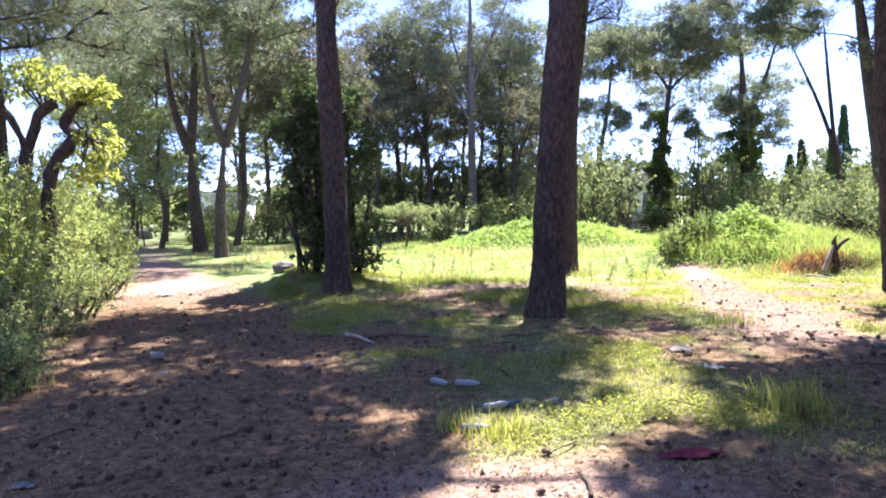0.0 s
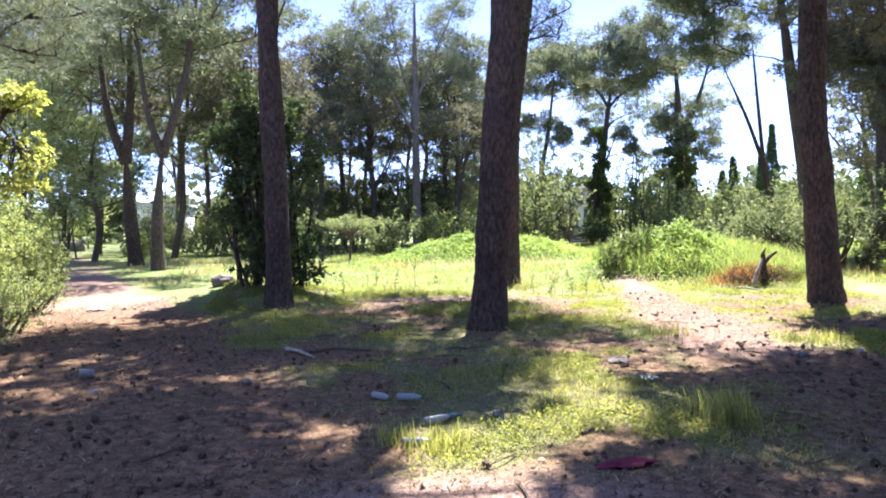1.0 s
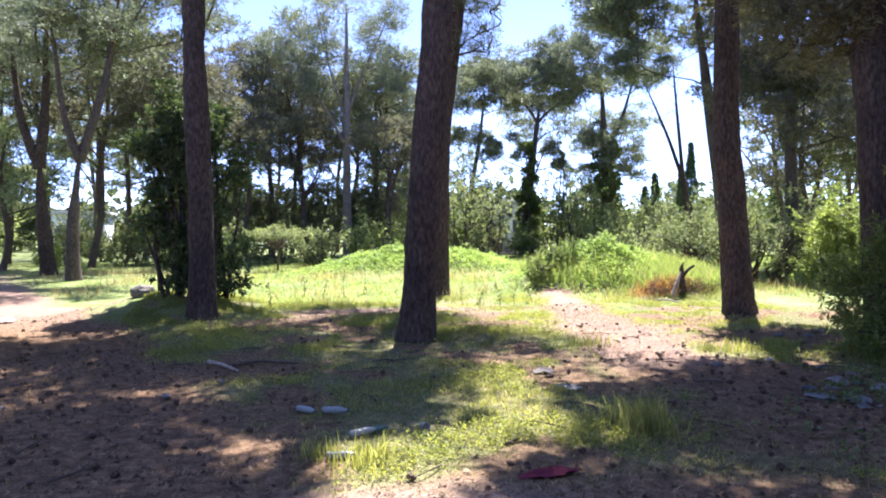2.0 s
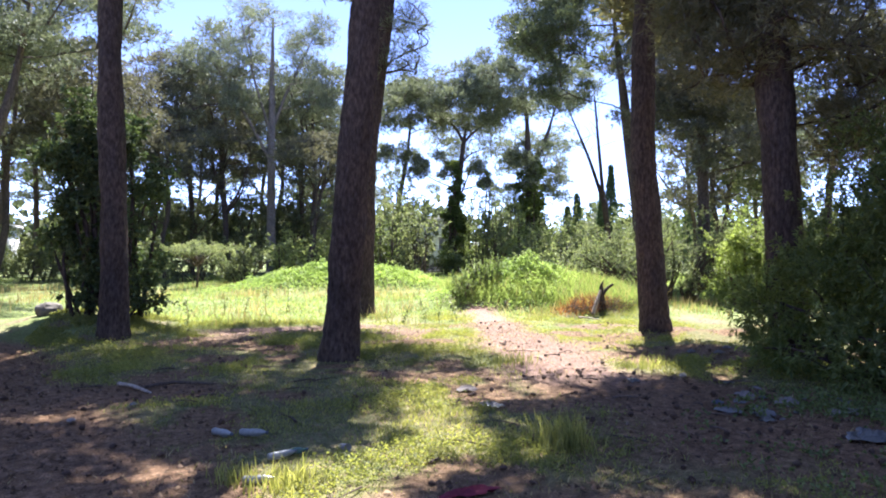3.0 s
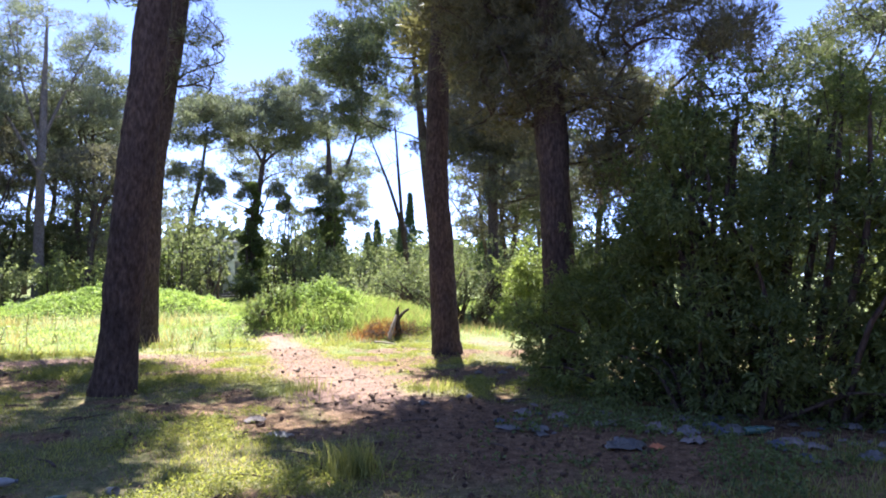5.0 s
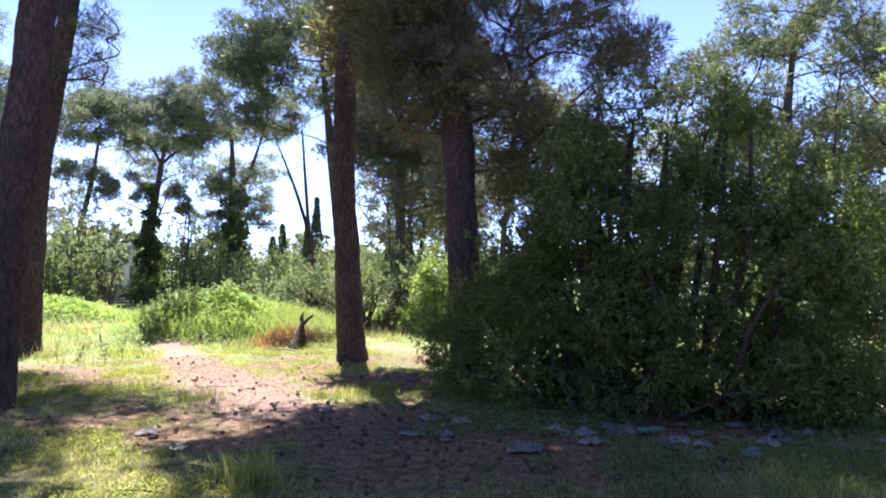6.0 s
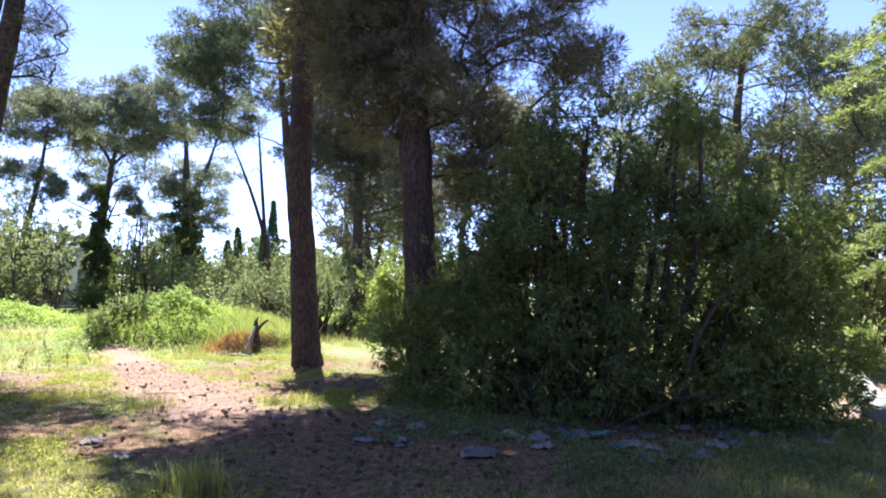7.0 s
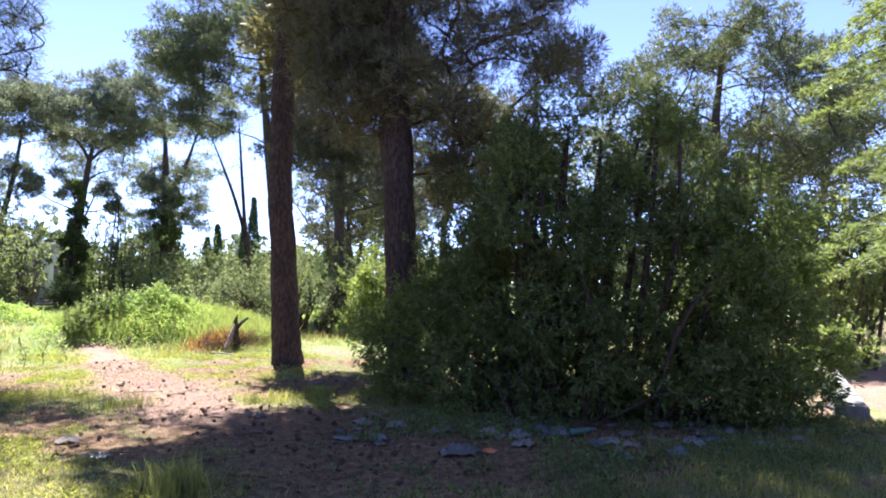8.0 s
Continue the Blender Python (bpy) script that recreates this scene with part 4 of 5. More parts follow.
def twisted_tree():
    x, y = -7.55, 12.9
    root = thing("twisted_tree", (x, y, 0), "small twisted tree with yellow-green young leaves", "tree")
    lines = [([(0.0, 0, -0.1), (0.1, 0, 1.3), (0.16, 0, 2.1), (0.28, 0.05, 2.7), (0.56, 0.1, 3.04), (0.64, 0.1, 3.24), (0.5, 0.1, 3.46), (0.72, 0.05, 3.76)], 0.13),
             ([(-0.5, 0.2, -0.1), (-0.55, 0.2, 1.2), (-0.46, 0.2, 2.2), (-0.3, 0.15, 2.95), (-0.08, 0.1, 3.4), (0.02, 0.1, 3.66), (0.32, 0.1, 3.84)], 0.11),
             ([(-0.3, 0.15, 2.9), (-0.45, 0.1, 3.4), (-0.7, 0, 3.9)], 0.06), ([(0.66, 0.1, 3.2), (0.9, 0, 3.3), (1.1, -0.1, 3.1)], 0.05)]
    pcs = [tube(smooth_line(l, 26), [r, r * 0.9, r * 0.62], 10, 0.045, (6, 6, 4)) for l, r in lines]
    fol = []
    for c, r, foot in (((-0.75, 0, 4.2), 0.5, (-0.65, 0.05, 3.8)), ((-0.1, 0, 4.3), 0.4, (0.1, 0.1, 3.75)), ((0.75, 0, 4.15), 0.5, (0.7, 0.05, 3.74)), ((1.15, 0, 4.0), 0.35, (0.72, 0.05, 3.72)), ((1.15, 0.1, 3.0), 0.4, (1.05, -0.08, 3.12)), ((1.0, 0, 2.5), 0.35, (1.0, -0.05, 3.15))):
        for h in spread_points(10, c, (r, r, r * 0.8), 0.14):
            p, d = in_clump(9, h, (0.22, 0.22, 0.14), 0.3)
            fol.append(rosettes(p, unit(d + np.array([0, 0, 0.2])), 5, 0.12, 0.062))
            pcs.append(limb(np.array(foot), h, 0.08, 0.016, 5, 7))
    V, F = joined(pcs)
    part("trunk", V, F, M_BARK, root, "", True)
    V, F = joined(fol)
    part("foliage", V, F, M_YELLOW, root)


twisted_tree()
# vines over the two mounds


def vine_heap(cx, cy, rx, ry, turn, height, count, leaf, label):
    """Vines lying over a mound: leafy shoots on an uneven heap, with a few canes standing out."""
    z0 = float(ground_z([cx], [cy])[0])
    root = thing("vine_thicket", (cx, cy, z0), label, "vines", "vine thickets")
    u = rng.normal(size=(count, 2)) * 0.52
    u = u[np.hypot(u[:, 0], u[:, 1]) < 1.3]
    c, s = math.cos(turn), math.sin(turn)
    x, y = u[:, 0] * rx * c - u[:, 1] * ry * s, u[:, 0] * rx * s + u[:, 1] * ry * c
    w = np.column_stack([x + cx, y + cy])
    lump = 0.25 + 1.1 * fbm(w * 0.9, 17, 2) * (0.55 + 0.9 * np.abs(fbm(w * 2.6, 19, 3) - 0.5) * 2)
    edge = np.clip(1 - (np.hypot(u[:, 0], u[:, 1]) / 1.3) ** 1.6, 0, 1)
    top = height * lump * edge * np.where(rng.random(len(x)) < 0.06, rng.uniform(1.05, 1.4, len(x)), 1)
    p = np.column_stack([x, y, ground_z(x + cx, y + cy) - z0 + 0.05 + top * (1 - 0.5 * rng.uniform(0, 1, len(x)) ** 1.5)])
    V, F = rosettes(p, rand_dirs(len(p), 0.5), 3, leaf[0], leaf[1], 1.8)
    part("foliage", V, F, M_VINE, root)
    pcs = []
    for k in rng.integers(0, len(p), 46):
        foot = p[k] * (0.8, 0.8, 1) - (0, 0, top[k] + 0.1)
        pcs.append(limb(foot, p[k] + rng.normal(size=3) * 0.1 + (0, 0, 0.12), 0.15, 0.012, 4, 6))
    V, F = joined(pcs)
    tagged(part("cane_tangle", V, F, M_TWIG, root), kind="stuff")


vine_heap(7.6, 18.3, 2.15, 1.4, -0.2, 0.7, 14500, (0.052, 0.031), "bright green vines heaped over an earth mound")
vine_heap(3.6, 27.3, 4.2, 1.5, 0.0, 0.65, 9500, (0.08, 0.042), "bright green vines covering a low mound")
# the vines' shaded end: darker leaves put that shade into the colour
shrub("shaded_vine_bush", (5.75, 17.9), "dark bush added as the shaded end of the vines", "bush", M_SHRUB,
      [((0, 0, 0.28), (0.42, 0.4, 0.3)), ((0.45, 0.2, 0.5), (0.42, 0.4, 0.36)), ((0.9, 0.4, 0.75), (0.35, 0.35, 0.25))], (0.06, 0.036), 4, 800, 8, sub=0.18, shoots=50, reach=0.35)
# the lighter shrubs further off
shrub("lime_shrub", (13.8, 17.0), "rounded lime-green shrub in full sun", "shrub", M_LIME, [((0, 0, 1.5), (1.0, 1.0, 1.35)), ((0.5, -0.5, 1.2), (0.8, 0.8, 1.1)), ((-0.3, 0.2, 0.7), (0.7, 0.7, 0.7))], (0.09, 0.036), 6, 2700, 14, shoots=90, reach=0.45)
shrub("grey_shrub", (12.9, 19.2), "grey-green shrub with bare twigs showing", "shrub", M_GREY, [((-0.8, 0, 1.3), (1.4, 1.1, 1.3)), ((0.8, -0.3, 1.2), (1.1, 1.0, 1.3)), ((-2.2, 0.8, 1.0), (1.1, 1.0, 1.1))], (0.08, 0.03), 5, 2600, 90, shoots=150, reach=0.6)
shrub("broadleaf_shrub", (17.6, 5.1), "sunlit broad-leaved shrub beside a concrete kerb", "shrub", M_LEFT, [((0, 0, 2.0), (1.3, 1.2, 1.25)), ((-0.7, 0.6, 1.7), (0.8, 0.8, 0.9)), ((1.4, -0.3, 1.9), (1.2, 1.0, 1.2)), ((0.3, 0.2, 3.2), (0.9, 0.9, 0.8))], (0.10, 0.05), 6, 2400, 14, shoots=80, reach=0.5)
shrub("ivy_column", (12.4, 43.6), "dark ivy wrapped round a pine trunk", "ivy", M_SHRUB, [((0, 0, 1.2), (1.15, 0.9, 1.5)), ((0.05, 0, 3.2), (0.88, 0.7, 1.6)), ((0.12, 0, 5.0), (0.66, 0.6, 1.3)), ((0.15, 0, 6.6), (0.45, 0.45, 1.1))], (0.17, 0.1), 4, 3000, 5, sub=0.32)
shrub("ivy_column", (17.3, 42.0), "dark green creeper climbing a pine", "ivy", M_SHRUB, [((-0.2, 0, 1.6), (1.6, 1.1, 1.8)), ((-0.4, 0, 3.7), (1.4, 0.9, 1.5)), ((-0.3, 0, 5.4), (1.1, 0.8, 1.3)), ((0.1, 0, 6.8), (0.6, 0.6, 1.0))], (0.17, 0.09), 4, 3600, 5, sub=0.4)


def umbrella_bush():
    root = thing("small_flat_tree", (-2.1, 29.6, 0), "small grey-green tree with a flat spreading top", "tree")
    pcs, fol = [tube(smooth_line([(0, 0, -0.1), (0.05, 0, 0.7), (0, 0, 1.3)], 10), [0.06, 0.05, 0.03], 7)], []
    for h in spread_points(26, (0, 0, 1.55), (1.2, 1.0, 0.3), 0.25):
        pcs.append(limb((0, 0, 0.9), h, 0.05, 0.02, 4, 6))
        p, d = in_clump(34, h, (0.34, 0.34, 0.13), 0.4)
        fol.append(rosettes(p, unit(d + np.array([0, 0, 0.4])), 4, 0.10, 0.035))
    V, F = joined(pcs)
    part("trunk", V, F, M_TWIG, root)
    V, F = joined(fol)
    part("crown", V, F, M_GREY, root)


umbrella_bush()
# undergrowth all along the back of the meadow
BACK = [(-30, 37, 1.6, 2.4), (-25, 37, 1.8, 2.6), (-20.5, 39, 1.6, 2.2), (-9.8, 37, 1.3, 1.5), (-6.6, 34, 1.1, 1.4), (-4.6, 33, 1.2, 1.8), (-0.4, 33, 1.2, 1.5), (1.6, 34.5, 1.1, 1.9), (-2.8, 36, 1.4, 1.7),
        (4.2, 35, 1.3, 2.1), (6.4, 37, 1.4, 3.0), (7.9, 34.5, 1.1, 3.4), (5.6, 40.5, 1.5, 3.0), (8.4, 40.5, 1.2, 3.4), (13.9, 34, 1.5, 2.4), (16.0, 35, 1.7, 3.0), (19.0, 34, 1.6, 2.6), (21.5, 36, 1.7, 3.0), (24, 38, 1.7, 3.2),
        (13.0, 27.5, 1.4, 2.0), (15.6, 27.5, 1.6, 2.4), (18.5, 25, 1.6, 2.6), (20.5, 22, 1.6, 2.6), (17.5, 20, 1.4, 2.0), (23, 17.5, 1.6, 2.8), (26, 13, 1.8, 2.8), (26, 24, 1.8, 3.2), (29, 30, 2.0, 3.2), (33, 38, 2.2, 4.2),
        (-13.0, 42, 1.3, 1.2), (-16, 44, 1.5, 1.6), (28, 8, 1.8, 2.6), (-1.0, 42, 1.6, 2.4), (3.2, 42.5, 1.5, 2.6), (-6.0, 42, 1.6, 2.4), (-10, 43, 1.6, 2.2), (11.3, 40, 0.9, 1.2), (7.0, 36.0, 1.3, 4.6), (8.6, 37.5, 1.1, 4.4), (8.7, 44.5, 1.2, 7.0), (9.7, 46.6, 0.8, 6.2), (14.1, 43.2, 1.2, 6.6), (6.2, 47, 1.4, 7.0), (16.2, 46, 1.6, 6.0), (-23.0, 52, 1.8, 3.6), (-17.3, 54, 1.5, 3.2), (14.2, 41, 1.4, 4.2), (15.5, 39, 1.4, 4.0), (5.2, 44.5, 1.6, 5.0), (9.3, 48, 1.4, 4.6), (14.5, 47, 1.6, 5.0), (-13.6, 38.5, 1.5, 2.4), (-17.5, 37, 1.7, 3.2), (26, 46, 1.8, 4.0), (21, 45, 1.8, 3.6), (22.5, 51, 2.0, 5.0), (25.5, 54, 1.8, 5.4), (30.5, 50, 2.0, 5.2), (35, 50, 2.2, 6.0)]
for k, (x, y, w, h) in enumerate(BACK):
    m = (M_GREY, M_LEFT, M_SHRUB, M_LIME)[(0, 1, 2, 0, 1, 0, 0, 1)[k % 8]]
    shrub("background_shrub", (x, y), {M_GREY: "grey-green shrub at the edge of the grove", M_LEFT: "leafy green shrub at the edge of the grove", M_SHRUB: "dark green shrub in the shade of the grove", M_LIME: "fresh light green shrub in the sun"}[m],
          "shrub", m, [((rng.normal() * 0.2, 0, h * 0.4), (w * 0.8, w * 0.7, h * 0.42)), ((w * rng.uniform(0.3, 0.7), -0.2, h * rng.uniform(0.5, 0.75)), (w * 0.5, w * 0.5, h * 0.32)), ((-w * rng.uniform(0.4, 0.8), 0, h * rng.uniform(0.25, 0.5)), (w * 0.6, w * 0.6, h * 0.32)), ((rng.normal() * w * 0.4, 0, h * 0.85), (w * 0.35, w * 0.35, h * 0.22))],
          (0.16, 0.075), 4, 400, 7, "undergrowth shrubs", sub=0.34, barkmat=M_BARK_MID, shoots=30, reach=0.9)
shrub("lime_shrub", (-12.2, 32.5), "small bright lime-green bush by the path end", "shrub", M_LIME, [((0, 0, 0.5), (0.6, 0.5, 0.55))], (0.12, 0.06), 5, 420, 5)


def woods(name, label, mat, spots, fine, coarse):
    """Leafy crowns side by side. spots: (x, y, height, half width); fine, coarse: (shoots, leaf length, leaf width)."""
    fol = []
    for x, y, h, w in spots:
        c, size = np.array((x, y, h * 0.48)), np.array((w, w * 0.75, h * 0.55))
        q, qd = in_clump(coarse[0], c, size * 0.75, 0.1)
        fol.append(rosettes(q, unit(qd + np.array([0, 0, 0.2])), 3, coarse[1], coarse[2], 1.0))
        p, dd = in_clump(fine[0], c, size, 0.3, 0.1)
        p[:, 2] = np.maximum(p[:, 2], 0.1)
        fol.append(rosettes(p, unit(dd + np.array([0, 0, 0.4])), 3, fine[1], fine[2]))
    V, F = joined(fol)
    tagged(new(name, mesh(name, V, F, mat)), label, "woods", kind="stuff")


def ring(n, start, end, near, far, low, high, width):
    for k in range(n):
        az, d = radians(start + (end - start) * k / n) + rng.normal() * 0.01, rng.uniform(near, far)
        yield d * math.sin(az), d * math.cos(az), rng.uniform(low, high), width * rng.uniform(0.8, 1.25)


rng = np.random.default_rng(41)
woods("distant_woods", "dark green woods far behind the grove", M_PINE_DARK, [*ring(120, 8, 86, 72, 95, 4.2, 9.0, 2.8), *ring(20, -5, 8, 66, 90, 4.5, 9.0, 2.9), *ring(30, -24, -5, 66, 90, 3.0, 7.0, 2.9), *ring(28, -42, -24, 70, 92, 3.0, 4.8, 2.9)], (72, 0.42, 0.24), (30, 1.1, 0.85))
# never in view: added to block low sky and bounce warm light forward
woods("unseen_fill_woods", "unseen pine woods added to block sky and bounce light", M_PINE, ring(90, 88, 318, 24, 38, 7.0, 11.0, 2.8), (36, 0.8, 0.5), (36, 1.3, 1.0))

# ---- grass ----
rng = np.random.default_rng(43)


def blades(x, y, height, width, lean=0.5):
    n = len(x)
    z = ground_z(x, y)
    a = rng.uniform(0, 6.283, n)
    s = np.column_stack([np.cos(a), np.sin(a), np.zeros(n)])
    b = rng.uniform(0, 6.283, n)
    tip = np.column_stack([np.cos(b), np.sin(b), np.zeros(n)]) * (lean * rng.uniform(0.1, 1, n) * height)[:, None]
    P = np.column_stack([x, y, z - 0.01])
    up = np.array([0, 0, 1.0]) * height[:, None]
    w = (s * width[:, None]) * 0.5
    V = np.stack([P - w, P + w, P + up * 0.55 + tip * 0.35 + w * 0.8, P + up * 0.55 + tip * 0.35 - w * 0.8, P + up * 0.93 + tip], 1).reshape(-1, 3)
    i = np.arange(n)[:, None] * 5
    F = np.concatenate([i + np.array([[0, 1, 2]]), i + np.array([[0, 2, 3]]), i + np.array([[3, 2, 4]])])
    return V, F


def spikes(x, y, height, width, lean=0.5):
    """Single-triangle blades for far grass."""
    n = len(x)
    a, b = rng.uniform(0, 6.283, n), rng.uniform(0, 6.283, n)
    P = np.column_stack([x, y, ground_z(x, y) - 0.01])
    w = np.column_stack([np.cos(a), np.sin(a), np.zeros(n)]) * width[:, None] * 0.6
    tip = np.column_stack([np.cos(b) * lean * height, np.sin(b) * lean * height, height])
    V = np.stack([P - w, P + w, P + tip], 1).reshape(-1, 3)
    return V, np.arange(3 * n).reshape(-1, 3)


def scatter(n, x0, x1, y0, y1, keep):
    x, y = rng.uniform(x0, x1, n), rng.uniform(y0, y1, n)
    k = rng.uniform(0, 1, n) < keep(x, y)
    return x[k], y[k]


def lush(x, y):
    p = np.column_stack([x, y])
    return np.clip((fbm(p * 1.5, 31, 4) - 0.35) * 4.2, 0.08, 1) * (1 - bare(x, y)) ** 1.5


x, y = scatter(300000, -3.5, 8.5, 3.2, 16.5, lambda x, y: lush(x, y) * (0.45 + 0.55 * vnoise(np.column_stack([x, y]) * 6, 8)))
tall = 0.03 + 0.05 * vnoise(np.column_stack([x, y]) * 1.3, 15) ** 1.5 * rng.uniform(0.6, 1.6, len(x))
V, F = blades(x, y, tall, rng.uniform(0.005, 0.011, len(x)) * (0.7 + y * 0.05), 1.1)
g = new("grass", mesh("grass", V, F, M_GRASS))
tagged(g, "short green grass and weeds under the pines", "grass", kind="stuff")

# clover and other low weeds between the blades
x, y = scatter(190000, -3.5, 9.5, 3.2, 17, lambda x, y: lush(x, y) * np.clip((fbm(np.column_stack([x, y]) * 1.1, 37, 3) - 0.4) * 4, 0, 1))
P = np.column_stack([x, y, ground_z(x, y) + rng.uniform(0.015, 0.07, len(x))])
V, F = rosettes(P, rand_dirs(len(x), 0.6), 3, 0.034, 0.016, 0.9)
g = new("low_weeds", mesh("low_weeds", V, F, M_WEED))
tagged(g, "low green clover and weeds under the pines", "weeds", kind="stuff")

# weeds in the shade under the great shrub
x, y = scatter(24000, 3.6, 12.5, 1.6, 8.0, lambda x, y: np.clip((fbm(np.column_stack([x, y]) * 1.3, 39, 4) - 0.43) * 6, 0, 1) * ease(np.hypot((x - 8.2) / 4.4, (y - 4.6) / 3.0), 1.0, 0.6))
P = np.column_stack([x, y, ground_z(x, y) + rng.uniform(0.01, 0.09, len(x))])
V, F = rosettes(P, rand_dirs(len(x), 0.6), 3, 0.05, 0.026, 0.8)
g = new("shade_weeds", mesh("shade_weeds", V, F, M_SHRUB))
tagged(g, "dark low weeds in the shade of a shrub", "weeds", kind="stuff")

# grass in front of the great shrub
x, y = scatter(26000, 4.6, 11.5, 0.8, 3.9, lambda x, y: np.clip((fbm(np.column_stack([x, y]) * 1.4, 63, 3) - 0.36) * 5, 0.05, 1) * ease(y, 4.0, 2.9))
V, F = blades(x, y, rng.uniform(0.05, 0.15, len(x)), rng.uniform(0.005, 0.01, len(x)), 0.9)
tagged(new("shade_grass", mesh("shade_grass", V, F, M_GRASS)), "fresh green grass in front of a shrub", "grass", kind="stuff")

# taller tufts by the foreground
for cx, cy, r, n, h in ((3.1, 5.5, 0.2, 420, 0.34), (0.75, 5.0, 0.2, 260, 0.2), (0.35, 5.2, 0.15, 140, 0.16), (7.6, 3.6, 0.7, 700, 0.12), (5.9, 8.9, 0.3, 260, 0.18), (-4.1, 6.5, 0.3, 260, 0.2), (4.0, 9.6, 0.35, 240, 0.2)):
    d = rng.normal(size=(n, 2)) * r * 0.6
    V, F = blades(cx + d[:, 0], cy + d[:, 1], h * rng.uniform(0.4, 1.15, n), rng.uniform(0.006, 0.012, n), 0.55)
    o = new("grass_tuft", mesh("grass_tuft", V, F, M_GRASS))
    tagged(o, "taller tuft of fresh green grass", "grass", "grass tufts", "stuff")

# sunlit meadow
def meadow_keep(x, y):
    p = np.column_stack([x, y])
    return (1 - bare(x, y)) * np.clip(0.35 + 1.1 * fbm(p * 0.35, 41, 3), 0, 1) * np.maximum(ease(y, 14.0, 17.5), ease(x, 12.5, 14.5))


x, y = scatter(240000, -24, 26, 3, 42, meadow_keep)
h = (0.05 + 0.11 * fbm(np.column_stack([x, y]) * 0.5, 51, 3) ** 1.3) * rng.uniform(0.5, 1.5, len(x)) * np.where(x < -3.0, 0.4, 1.0)
V, F = spikes(x, y, h, rng.uniform(0.012, 0.024, len(x)) * (0.6 + y * 0.03), 0.9)
g = new("meadow_grass", mesh("meadow_grass", V, F, M_MEADOW))
tagged(g, "tall bright green meadow grass in full sun", "grass", kind="stuff")
x, y = scatter(26000, -10, 14, 13, 30, lambda x, y: meadow_keep(x, y) * (ground_z(x, y) < 0.14) * np.clip((fbm(np.column_stack([x, y]) * 0.6, 61, 2) - 0.5) * 5, 0, 1))
V, F = blades(x, y, rng.uniform(0.12, 0.4, len(x)), rng.uniform(0.01, 0.02, len(x)), 0.7)
g = new("dry_grass", mesh("dry_grass", V, F, M_STRAW))
tagged(g, "dry straw-coloured grass among the green", "grass", kind="stuff")
x, y = scatter(80000, -3, 14, 3.5, 18, lambda x, y: (0.55 - 0.35 * bare(x, y)) * (ground_z(x, y) < 0.14) * np.clip((fbm(np.column_stack([x, y]) * 0.9, 71, 3) - 0.4) * 4, 0, 1))
V, F = blades(x, y, rng.uniform(0.02, 0.07, len(x)), rng.uniform(0.006, 0.012, len(x)), 1.6)
g = new("dry_grass", mesh("dry_grass", V, F, M_STRAW))
tagged(g, "short dry grass on bare trodden earth", "grass", kind="stuff")
# grass on the vine mound and rusty dry grass on its flank
x, y = scatter(40000, 5.6, 11.2, 14.8, 20.5, lambda x, y: np.clip((ground_z(x, y) - 0.12) * 4, 0, 1))
V, F = blades(x, y, rng.uniform(0.18, 0.55, len(x)), rng.uniform(0.007, 0.014, len(x)), 0.9)
tagged(new("dry_grass", mesh("dry_grass", *blades(x[::11] + 0.02, y[::11], rng.uniform(0.25, 0.65, len(x[::11])), rng.uniform(0.008, 0.014, len(x[::11])), 0.7), M_STRAW)), "pale feathery dry grass over the mound", "grass", kind="stuff")
g = new("mound_grass", mesh("mound_grass", V, F, M_MEADOW))
tagged(g, "long feathery grass over the mound", "grass", kind="stuff")
d = rng.normal(size=(2400, 2)) * np.array([0.55, 0.26]) + np.array([8.55, 15.9])
V, F = blades(d[:, 0], d[:, 1], rng.uniform(0.12, 0.46, len(d)) * np.exp(-((d[:, 0] - 8.4) / 1.0) ** 2), rng.uniform(0.007, 0.014, len(d)), 1.1)
g = new("dry_brush", mesh("dry_brush", V, F, M_BRUSH))
tagged(g, "rusty dead grass round a brush pile", "grass", kind="stuff")
# fallen needles and bark chips on the earth
x, y = scatter(150000, -6.5, 10, 3, 15, lambda x, y: (0.4 + 0.6 * bare(x, y)) * (0.25 + 0.75 * fbm(np.column_stack([x, y]) * 1.5, 81, 2)))
n = len(x)
a = rng.uniform(0, 6.283, n)
d = np.column_stack([np.cos(a), np.sin(a), rng.normal(size=n) * 0.12]) * rng.uniform(0.02, 0.06, n)[:, None]
s = np.column_stack([-np.sin(a), np.cos(a), np.zeros(n)]) * rng.uniform(0.002, 0.007, n)[:, None]
P = np.column_stack([x, y, ground_z(x, y) + 0.008])
V = np.stack([P - d - s, P - d + s, P + d], 1).reshape(-1, 3)
M_LITTER = foliage("fallen_needles", (0.045, 0.027, 0.017), (0.15, 0.092, 0.052), (0.36, 0.235, 0.14), 0.05, 0.8, (1, 1, 1))
g = new("needle_litter", mesh("needle_litter", V, np.arange(len(V)).reshape(-1, 3), M_LITTER))
tagged(g, "fallen brown pine needles and bark chips", "needle litter", kind="stuff")

